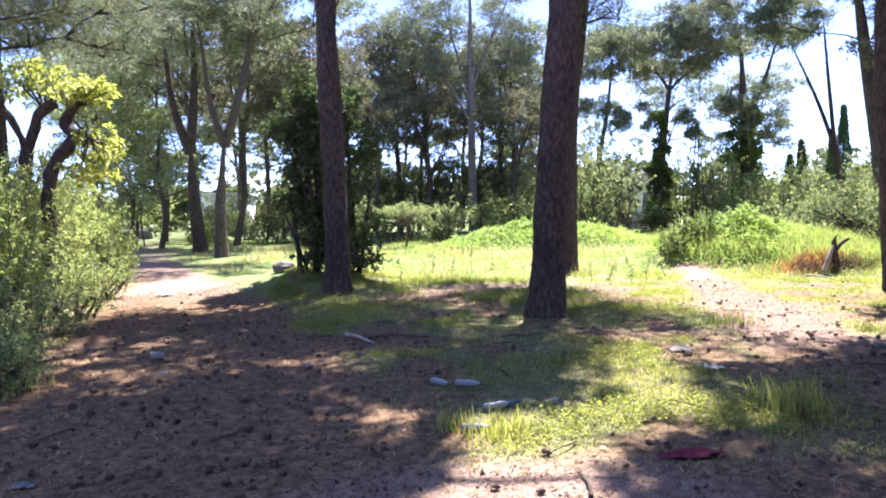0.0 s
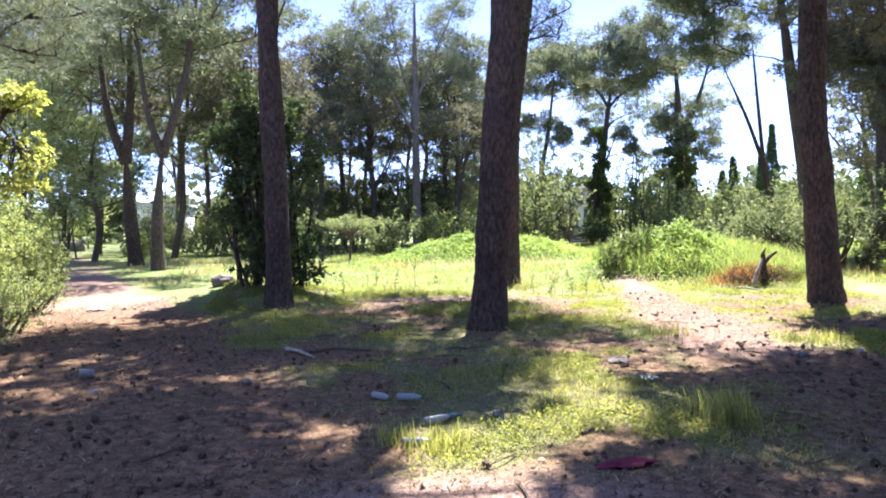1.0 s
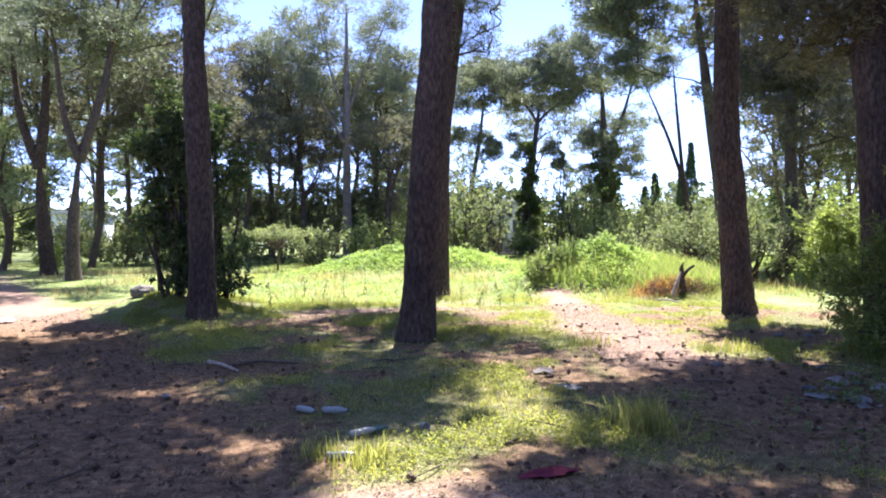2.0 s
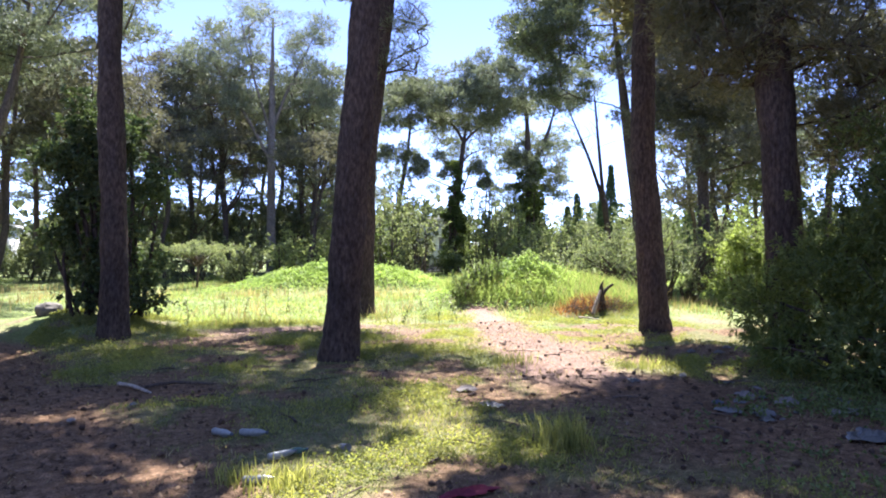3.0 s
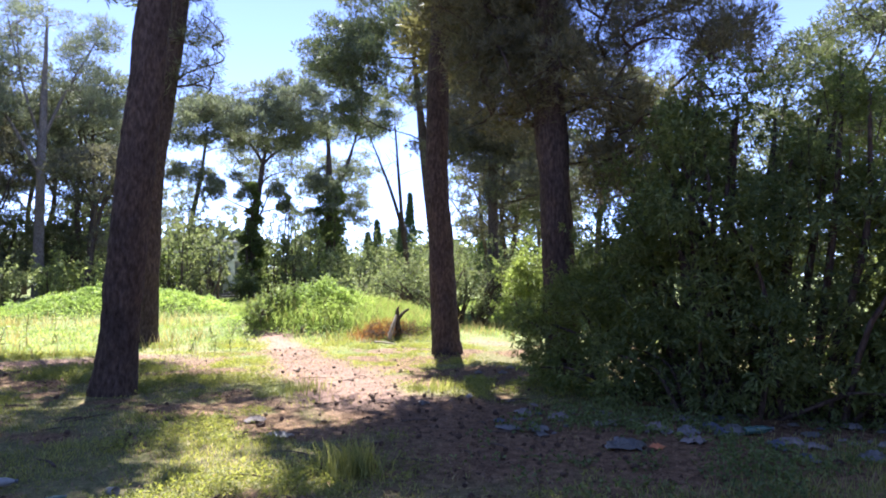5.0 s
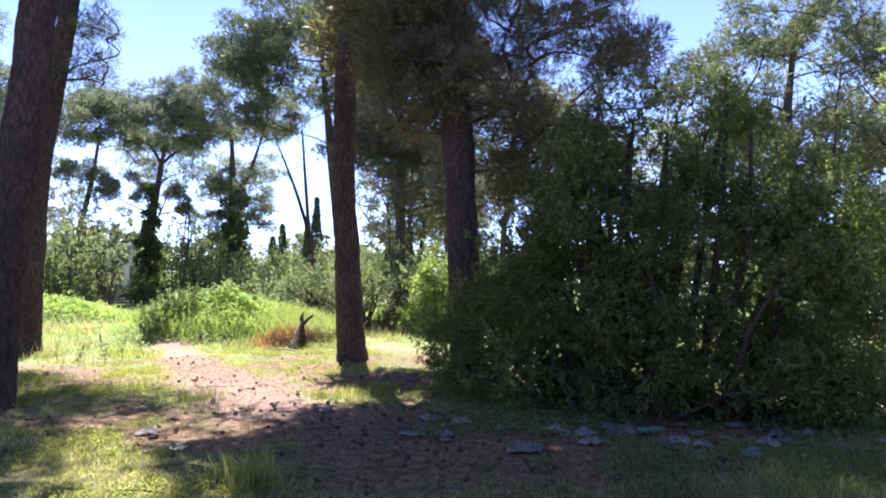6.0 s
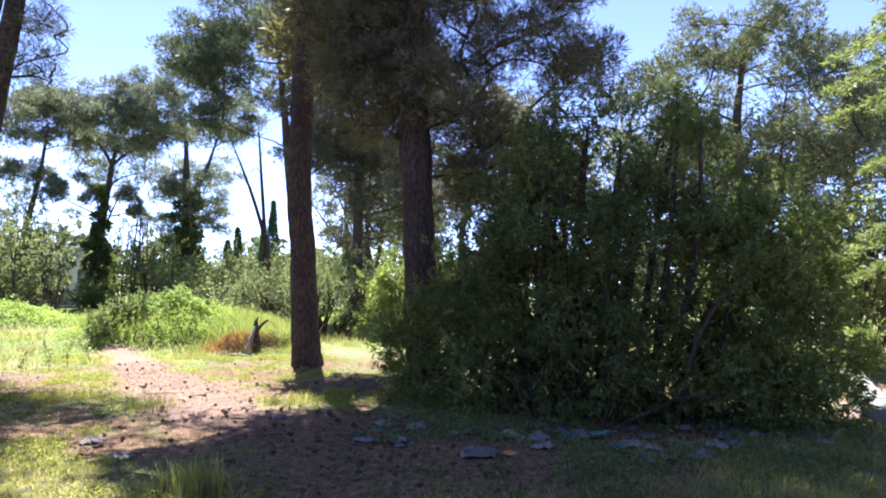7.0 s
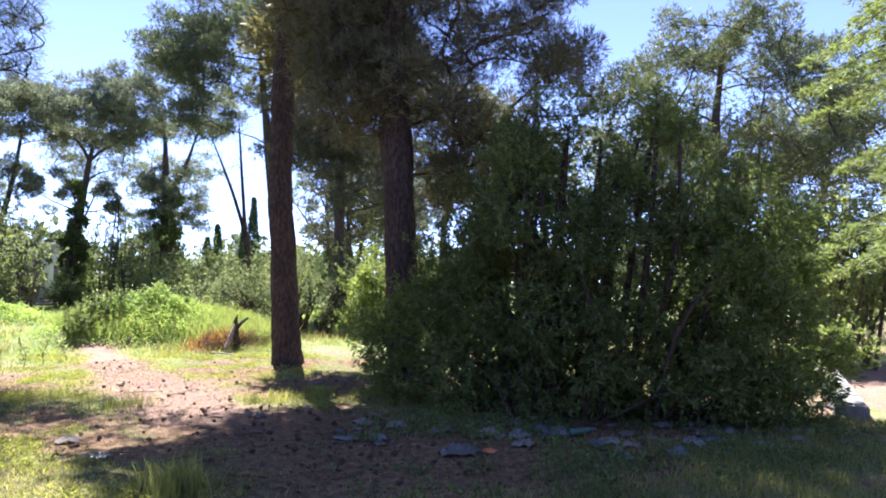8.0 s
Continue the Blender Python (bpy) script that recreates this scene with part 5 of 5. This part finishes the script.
# broken cone scales, bark and small clods
x, y = scatter(42000, -6.5, 10, 3, 15, lambda x, y: bare(x, y) * (0.15 + 0.85 * fbm(np.column_stack([x, y]) * 1.1, 83, 3)))
n = len(x)
s = rng.uniform(0.008, 0.03, n)[:, None]
P = np.column_stack([x, y, ground_z(x, y)])
C = np.array([(1, 0, 0), (-0.5, 0.87, 0), (-0.5, -0.87, 0), (0, 0, 0.9)])
V = (P[:, None, :] + (C[None] * rng.uniform(0.6, 1.3, (n, 4, 3)) + rng.normal(size=(n, 4, 3)) * 0.25) * s[:, None]).reshape(-1, 3)
i = np.arange(n)[:, None] * 4
F = np.concatenate([i + np.array([[0, 1, 3]]), i + np.array([[1, 2, 3]]), i + np.array([[2, 0, 3]])])
g = new("ground_debris", mesh("ground_debris", V, F, M_LITTER))
tagged(g, "broken cone scales, bark bits and small clods", "debris", kind="stuff")

# meadow weeds
for x, y, h in ((0.6, 17.6, 0.8), (1.1, 18.4, 1.0), (-0.4, 18.0, 0.6), (0.1, 17.2, 0.5), (4.4, 15.2, 0.5), (4.0, 15.0, 0.45), (4.9, 15.5, 0.4), (8.6, 18.4, 1.3), (9.3, 18.2, 1.2), (3.6, 15.4, 0.45), (-1.0, 15.3, 0.55)):
    z0 = float(ground_z([x], [y])[0])
    root = thing("tall_weed", (x, y, z0), "upright green weed with a thin stalk", "weed", "meadow weeds")
    line = smooth_line([(0, 0, -0.03), (rng.normal() * 0.04, rng.normal() * 0.04, h * 0.5), (rng.normal() * 0.08, rng.normal() * 0.08, h)], 8)
    V, F = tube(line, [0.008, 0.004], 4)
    part("stalk", V, F, M_TWIG, root)
    m = 18
    t = rng.uniform(0.1, 1, m)
    p = np.column_stack([np.interp(t, np.linspace(0, 1, 8), line[:, k]) for k in range(3)])
    V, F = rosettes(p, rand_dirs(m, 0.5), 2, 0.11, 0.038)
    part("foliage", V, F, M_LEFT, root)

# ---- fallen things on the ground ----


def pine_cone_mesh():
    V, F = [], []
    core = tube([(0, 0, 0), (0, 0, 0.035), (0, 0, 0.075)], [0.016, 0.022, 0.004], 6)
    pcs = [core]
    for k in range(26):
        t = k / 26
        a = k * 2.4
        r = 0.018 + 0.016 * math.sin(math.pi * min(1, t * 1.1 + 0.12))
        z = 0.004 + 0.068 * t
        o = np.array([math.cos(a), math.sin(a), 0])
        s = np.array([-math.sin(a), math.cos(a), 0]) * 0.011
        c = o * r
        pcs.append((np.array([o * 0.008 + (0, 0, z), c + s + (0, 0, z + 0.008), c * 1.25 + (0, 0, z + 0.014), c - s + (0, 0, z + 0.008), c + (0, 0, z + 0.002)]),
                    np.array([[0, 1, 2], [0, 2, 3], [4, 2, 1], [4, 3, 2]])))
    V, F = joined(pcs)
    return mesh("pine_cone", V, F, M_CONE)


cone = pine_cone_mesh()
cones = 0
while cones < 290:
    x, y = rng.uniform(-5.5, 9.5), rng.uniform(3.3, 15)
    if rng.random() > float(bare([x], [y])[0]) * (0.25 + 1.3 * float(fbm([[x * 0.9, y * 0.9]], 91, 2)[0]) ** 2) * (1.0 if y < 8.6 else 0.45 if y < 11 or 3.5 < x < 7 else 0.25):
        continue
    o = new("pine_cone", cone)
    s = rng.uniform(0.5, 0.95)
    o.matrix_basis = pose(x, y, float(ground_z([x], [y])[0]) + 0.03 * s, rng.uniform(65, 115), rng.uniform(-20, 20), rng.uniform(0, 360)) @ Matrix.Scale(s, 4)
    tagged(o, "open brown pine cone lying on the earth", "pine cone", "pine cones")
    cones += 1


def stick(points, r, label, mat=None, name="fallen_branch", extra=()):
    x, y = points[0][:2]
    z0 = float(ground_z([x], [y])[0])
    ob_pieces = [tube(smooth_line([(px - x, py - y, pz) for px, py, pz in points], 14), [r, r * 0.85, r * 0.5], 8, r * 0.2, (20, 20, 20))]
    for a, b, rr in extra:
        ob_pieces.append(limb(a, b, 0.02, rr, 5, 6))
    V, F = joined(ob_pieces)
    o = new(name, mesh(name, V, F, mat or M_TWIG, True))
    o.matrix_basis = pose(x, y, z0)
    tagged(o, label, "branch", "fallen branches")
    return o


stick([(-1.15, 9.1, 0.04), (-0.95, 8.85, 0.05), (-0.7, 8.5, 0.03)], 0.026, "grey fallen branch half sunk in grass", M_DEADWOOD)
stick([(-0.9, 8.8, 0.03), (-0.5, 8.95, 0.05), (0.0, 8.9, 0.02)], 0.02, "thin brown fallen twig")
stick([(7.75, 15.1, 0.03), (7.85, 14.9, 0.05), (8.05, 14.6, 0.02)], 0.025, "pale thin branch by the brush pile", M_DEADWOOD)
for k in range(70):
    x, y = rng.uniform(-4, 7), rng.uniform(3.6, 10.5)
    a, l = rng.uniform(0, 6.28), rng.uniform(0.12, 0.45)
    stick([(x, y, 0.02), (x + math.cos(a) * l * 0.5 + 0.02, y + math.sin(a) * l * 0.5, 0.03), (x + math.cos(a) * l, y + math.sin(a) * l, 0.02)], rng.uniform(0.005, 0.012), "thin dry twig on the ground")

# brush pile with a bleached branch
z0 = float(ground_z([8.45], [15.35])[0])
root = thing("brush_pile", (8.45, 15.35, z0), "brush pile with a bleached leaning branch and dark stump", "brush pile")
V, F = tube(smooth_line([(-0.3, -0.2, -0.02), (-0.16, -0.12, 0.26), (-0.02, -0.04, 0.54)], 12), [0.05, 0.045, 0.03], 9, 0.015, (14, 14, 6))
part("bleached_branch", V, F, M_DEADWOOD, root, "bleached pale leaning branch", True)
V, F = joined([tube(smooth_line([(0.12, 0.1, -0.05), (0.05, 0.05, 0.35), (0.02, 0, 0.62), (0.08, 0, 0.78)], 12), [0.09, 0.07, 0.05, 0.02], 9, 0.02, (14, 14, 6)),
               tube(smooth_line([(0.05, 0.05, 0.4), (0.2, 0.05, 0.58), (0.36, 0.05, 0.68)], 8), [0.05, 0.03], 7, 0.01)])
part("dark_stump", V, F, M_BARK, root, "dark charred stump", True)
pcs = []
for _ in range(150):
    a0 = np.array([rng.normal() * 0.42 + 0.1, rng.normal() * 0.18 + 0.15, 0.02])
    pcs.append(limb(a0, a0 + np.array([rng.normal() * 0.3, rng.normal() * 0.2, rng.uniform(0.05, 0.4)]), 0.05, 0.008, 4, 5))
V, F = joined(pcs)
tagged(part("twig_tangle", V, F, M_TWIG, root, "tangled brown twigs"), kind="stuff")


def boulder(name, x, y, size, label, mat=None, squash=0.7, sunk=0.1, cat="rock"):
    bm = bmesh.new()
    bmesh.ops.create_icosphere(bm, subdivisions=3, radius=1)
    co = np.array([v.co for v in bm.verts])
    k = 0.72 + 0.6 * fbm(co * 1.3 + x, int(abs(x) * 10) % 40, 3)
    for v, s in zip(bm.verts, k):
        v.co = Vector((v.co.x * s * size[0], v.co.y * s * size[1], v.co.z * s * size[2]))
    me = bpy.data.meshes.new(name)
    bm.to_mesh(me)
    bm.free()
    me.materials.append(mat or M_ROCK)
    o = new(name, me)
    o.matrix_basis = pose(x, y, float(ground_z([x], [y])[0]) + size[2] * 0.5, 0, 0, rng.uniform(0, 360))
    return tagged(o, label, cat)


boulder("rock", -3.62, 15.35, (0.26, 0.24, 0.17), "pale limestone rock at the foot of a bank")

# kerb beside the far path
for k in range(5):
    a, c = np.array([11.1 + 1.06 * k, 2.93 + 0.43 * k]), np.array([12.16 + 1.06 * k, 3.36 + 0.43 * k])
    bm = bmesh.new()
    bmesh.ops.create_cube(bm, size=1)
    bmesh.ops.scale(bm, vec=(float(np.linalg.norm(c - a)) - 0.02, 0.4, 0.42), verts=bm.verts)
    bmesh.ops.bevel(bm, geom=bm.edges[:], offset=0.02, segments=2, affect="EDGES")
    me = bpy.data.meshes.new("kerb_stone")
    bm.to_mesh(me)
    bm.free()
    me.materials.append(M_CONCRETE)
    o = new("kerb_stone", me)
    o.matrix_basis = pose((a[0] + c[0]) / 2, (a[1] + c[1]) / 2, 0.0, 0, 0, math.degrees(math.atan2(*(c - a)[::-1])))
    tagged(o, "weathered grey concrete kerb block beside the path", "kerb", "kerb blocks")

# ---- buildings far off ----


def box(sx, sy, sz, at=(0, 0, 0)):
    v = np.array([(x, y, z) for z in (0, 1) for y in (-0.5, 0.5) for x in (-0.5, 0.5)]) * (sx, sy, sz) + at
    return v, np.array([[0, 2, 3, 1], [4, 5, 7, 6], [0, 1, 5, 4], [2, 6, 7, 3], [0, 4, 6, 2], [1, 3, 7, 5]])


def house(x, y, w, d, h, turn, label, openings):
    """Front to the south; walls as butted blocks with real openings (x, sill, width, height)."""
    root = thing("house", (x, y, 0), label, "house", "houses beyond the trees", turn=turn)
    t, y0 = 0.3, -d / 2
    xs = sorted({-w / 2, w / 2} | {o[0] - o[2] / 2 for o in openings} | {o[0] + o[2] / 2 for o in openings})
    zs = sorted({0.0, h} | {o[1] for o in openings} | {o[1] + o[3] for o in openings})
    def solid(i, k):
        if not (0 <= i < len(xs) - 1 and 0 <= k < len(zs) - 1):
            return False
        cx, cz = (xs[i] + xs[i + 1]) / 2, (zs[k] + zs[k + 1]) / 2
        return not any(abs(cx - o[0]) < o[2] / 2 and o[1] < cz < o[1] + o[3] for o in openings)
    m = len(xs)
    V = np.array([(x1, y0 + s * t, z1) for s in (0, 1) for z1 in zs for x1 in xs])
    F, back = [], m * len(zs)
    for i in range(m - 1):
        for k in range(len(zs) - 1):
            if solid(i, k):
                a, b2, c, e = k * m + i, k * m + i + 1, (k + 1) * m + i + 1, (k + 1) * m + i
                F += [(a, b2, c, e), (a + back, e + back, c + back, b2 + back)]
                for (p1, p2), (di, dk) in (((a, b2), (0, -1)), ((b2, c), (1, 0)), ((c, e), (0, 1)), ((e, a), (-1, 0))):
                    if not solid(i + di, k + dk):
                        F.append((p2, p1, p1 + back, p2 + back))
    part("wall", V, np.array(F), M_PLASTER, root)
    for bx in (box(w, t, h, (0, d / 2 - t / 2, 0)), box(t, d - 2 * t, h, (-w / 2 + t / 2, 0, 0)), box(t, d - 2 * t, h, (w / 2 - t / 2, 0, 0))):
        part("wall", *bx, M_PLASTER, root)
    V, F = box(w + 0.5, d + 0.5, 0.3, (0, 0, h))
    part("roof", V, F, M_ROOF, root)
    for ox, sill, ow, oh in openings:
        V, F = joined([box(ow - 0.02, 0.05, 0.06, (ox, y0 + 0.2, sill + 0.06 + k * 0.11)) for k in range(int((oh - 0.1) / 0.11))])
        part("shutter" if sill > 0 else "door", V, F, M_SHUTTER, root, "grey-blue slatted shutter")


house(11.8, 55.0, 6.0, 6.0, 3.6, 0, "pale plastered house behind the trees", [(-1.8, 0.9, 1.0, 1.5), (0.4, 0.0, 1.1, 2.2), (2.2, 0.9, 1.0, 1.5)])
house(-20.0, 60.0, 3.4, 6.0, 3.0, 8, "low white house at the end of the path", [(-1.2, 0.9, 1.0, 1.3), (1.2, 0.0, 1.0, 2.1)])
V, F = joined([box(2.0, 0.3, 0.16, (0, 0.3 * k, 0.0 + 0.16 * k)) for k in range(3)])
o = new("garden_steps", mesh("garden_steps", V, F, M_CONCRETE))
o.matrix_basis = pose(10.9, 44.5, 0)
tagged(o, "pale concrete steps in front of a house", "steps")
V, F = joined([box(7, 0.25, 0.7), box(7.1, 0.35, 0.08, (0, 0, 0.7))])
o = new("boundary_wall", mesh("boundary_wall", V, F, M_CONCRETE))
o.matrix_basis = pose(-24.5, 46.5, 0, 0, 0, 10)
tagged(o, "low grey boundary wall at the path end", "wall")

# ---- litter ----


def lathe(profile, sides=14, dent=0.0):
    P = np.array(profile, float)
    a = np.linspace(0, 6.283185, sides, endpoint=False)
    V = np.stack([P[:, :1] * np.cos(a), P[:, :1] * np.sin(a), np.repeat(P[:, 1:2], sides, 1)], -1).reshape(-1, 3)
    if dent:
        V[:, :2] *= (1 - dent * fbm(V * 28, 5, 2))[:, None]
    n = len(P)
    i, j = np.arange(n - 1)[:, None] * sides, np.arange(sides)[None]
    k = (j + 1) % sides
    return V, np.stack([i + j, i + k, i + sides + k, i + sides + j], -1).reshape(-1, 4)


BOTTLE = [(0.0, 0.0), (0.036, 0.002), (0.043, 0.015), (0.043, 0.08), (0.039, 0.1), (0.043, 0.12), (0.043, 0.19), (0.03, 0.24), (0.014, 0.275), (0.014, 0.29), (0.0, 0.29)]


def bottle(x, y, turn, mat, label, scale=1.0):
    root = thing("plastic_bottle", (x, y, float(ground_z([x], [y])[0]) + 0.04 * scale), label, "bottle", "discarded bottles")
    root.matrix_basis = pose(x, y, float(ground_z([x], [y])[0]) + 0.04 * scale, 87, 0, turn) @ Matrix.Scale(scale, 4)
    V, F = lathe(BOTTLE, 16, 0.25)
    part("body", V, F, mat, root, "", True)
    V, F = lathe([(0.0, 0.279), (0.017, 0.279), (0.017, 0.298), (0.0, 0.298)], 12)
    part("cap", V, F, M_BLUE, root, "blue screw cap")


bottle(0.12, 6.62, 40, M_BOTTLE, "crumpled clear plastic bottle in sparse grass", 0.9)
bottle(0.36, 6.5, 65, M_BOTTLE, "soiled clear plastic bottle lying on its side", 0.9)
bottle(0.72, 5.72, 100, M_GREEN_GLASS, "green plastic bottle lying in grass", 0.7)
bottle(0.6, 5.6, 110, M_BOTTLE, "soiled clear plastic bottle lying on its side", 0.8)
bottle(0.42, 5.15, 80, M_BOTTLE, "soiled clear plastic bottle lying on its side", 0.8)
bottle(7.35, 4.75, 70, M_GREEN_GLASS, "green plastic bottle lying under a shrub", 1.2)


def crumple(name, x, y, size, mat, label, category, group="litter", seed=0, lift=1.0):
    """A crumpled sheet with a ragged outline, folds and thickness, lying on the ground."""
    nr, na = 7, 22
    a = np.linspace(0, 2 * np.pi, na, endpoint=False)
    rim = 0.2 + 1.5 * fbm(np.column_stack([np.cos(a) * 2.8, np.sin(a) * 2.8, np.full(na, seed * 2.3)]), seed, 3)
    rr = np.linspace(0.02, 1, nr)
    px, py = (rr[:, None] * (rim * np.cos(a))[None]).ravel(), (rr[:, None] * (rim * np.sin(a))[None]).ravel()
    q = np.column_stack([px * 6.0, py * 6.0, np.full(len(px), seed * 1.7)])
    fold = 1 - np.abs(2 * fbm(q, seed + 3, 2) - 1) * 2.2
    z = np.clip(0.15 + fold, 0, 1.2) * size[2] * (1 - 0.6 * np.repeat(rr, na) ** 2)
    top = np.column_stack([px * size[0], py * size[1], z + 0.006])
    V = np.vstack([top, top - (0, 0, 0.004)])
    i, j = np.arange(nr - 1)[:, None] * na, np.arange(na)[None]
    k = (j + 1) % na
    A = np.stack([i + j, i + na + j, i + na + k, i + k], -1).reshape(-1, 4)
    o = new(name, mesh(name, V, [np.vstack([A, A[:, ::-1] + nr * na])], mat))
    o.matrix_basis = pose(x, y, float(ground_z([x], [y])[0]) + 0.005, 0, 0, rng.uniform(0, 360))
    return tagged(o, label, category, group)


def cup(x, y, label, mat=None, scale=1.0):
    o = new("plastic_cup", mesh("plastic_cup", *lathe([(0.0, 0.0), (0.028, 0.0), (0.037, 0.1), (0.039, 0.1), (0.036, 0.098), (0.027, 0.004), (0.0, 0.004)], 14, 0.12), mat or M_WHITE_PLASTIC, True))
    o.matrix_basis = pose(x, y, float(ground_z([x], [y])[0]) + 0.035 * scale, 84, 0, rng.uniform(0, 360)) @ Matrix.Scale(scale, 4)
    tagged(o, label, "cup", "litter")


cup(-3.05, 7.8, "white plastic cup lying on pine needles", scale=1.5)
cup(1.2, 5.75, "white plastic cup lying in grass", scale=1.0)
crumple("red_rag", 1.95, 4.52, (0.24, 0.06, 0.05), M_RED, "red cloth rag crumpled on bare earth", "cloth", seed=3).rotation_euler.z = 0.15
crumple("flattened_carton", 2.92, 7.9, (0.16, 0.1, 0.05), M_CARD, "flattened brown carton in grass", "carton", seed=2)
crumple("plastic_bag", 2.9, 6.95, (0.15, 0.08, 0.05), M_GREY_PLASTIC, "torn pale plastic bag in grass", "plastic bag", seed=4)
crumple("plastic_bag", 5.75, 4.88, (0.22, 0.14, 0.1), M_GREY_PLASTIC, "crumpled clear plastic bag under a shrub", "plastic bag", seed=5)
crumple("orange_wrapper", 5.98, 4.72, (0.07, 0.05, 0.05), M_ORANGE, "small crumpled orange plastic wrapper", "wrapper", seed=6)
crumple("paper_scrap", -2.8, 7.2, (0.08, 0.05, 0.02), M_PAPER, "white paper scrap on pine needles", "paper", seed=7)
crumple("paper_scrap", -1.25, 7.35, (0.07, 0.05, 0.03), M_PAPER, "white paper scrap on pine needles", "paper", seed=8)
crumple("paper_scrap", -0.78, 7.9, (0.04, 0.03, 0.03), M_PAPER, "small white paper scrap", "paper", seed=9)
crumple("paper_scrap", -3.9, 5.65, (0.06, 0.05, 0.02), M_PAPER, "white paper scrap on pine needles", "paper", seed=10)
crumple("plastic_bag", -5.8, 14.1, (0.22, 0.16, 0.1), M_WHITE_PLASTIC, "white plastic bag on the sunlit path", "plastic bag", seed=11)
crumple("paper_scrap", -2.3, 4.05, (0.07, 0.04, 0.03), M_PAPER, "white paper scrap on pine needles", "paper", seed=12)
rng = np.random.default_rng(47)
for k in range(110):
    t = rng.uniform(0, 1)
    x = 5.4 + 4.2 * t + rng.normal() * 0.5
    y = 6.7 - 3.6 * t + rng.normal() * 0.7
    s = rng.uniform(0.04, 0.15)
    kind = (0, 2, 3, 0, 1, 2, 3, 0, 0, 2, 3, 3, 4)[rng.integers(0, 13)]
    m, nm, lb, ct = ((M_GREY_PLASTIC, "plastic_bag", "dirty clear plastic scrap in shade", "plastic bag"), (M_WHITE_PLASTIC, "plastic_bag", "white plastic scrap in shade", "plastic bag"),
                     (M_PAPER, "paper_scrap", "soiled paper scrap in shade", "paper"), (M_CARD, "flattened_carton", "damp brown carton in shade", "carton"), (M_BLUE, "plastic_scrap", "blue plastic scrap in shade", "plastic"))[kind]
    crumple(nm, x, y, (s, s * rng.uniform(0.4, 0.9), s * rng.uniform(0.25, 0.7)), m, lb, ct, "litter under the shrub", seed=20 + k)
for x, y in ((7.3, 9.9), (7.6, 9.6), (6.9, 9.4), (8.1, 10.1), (7.9, 9.0), (5.9, 8.0)):
    crumple("paper_scrap", x, y, (0.08, 0.06, 0.05), M_PAPER, "white paper scrap on dry grass", "paper", "litter", seed=int(x * 10))
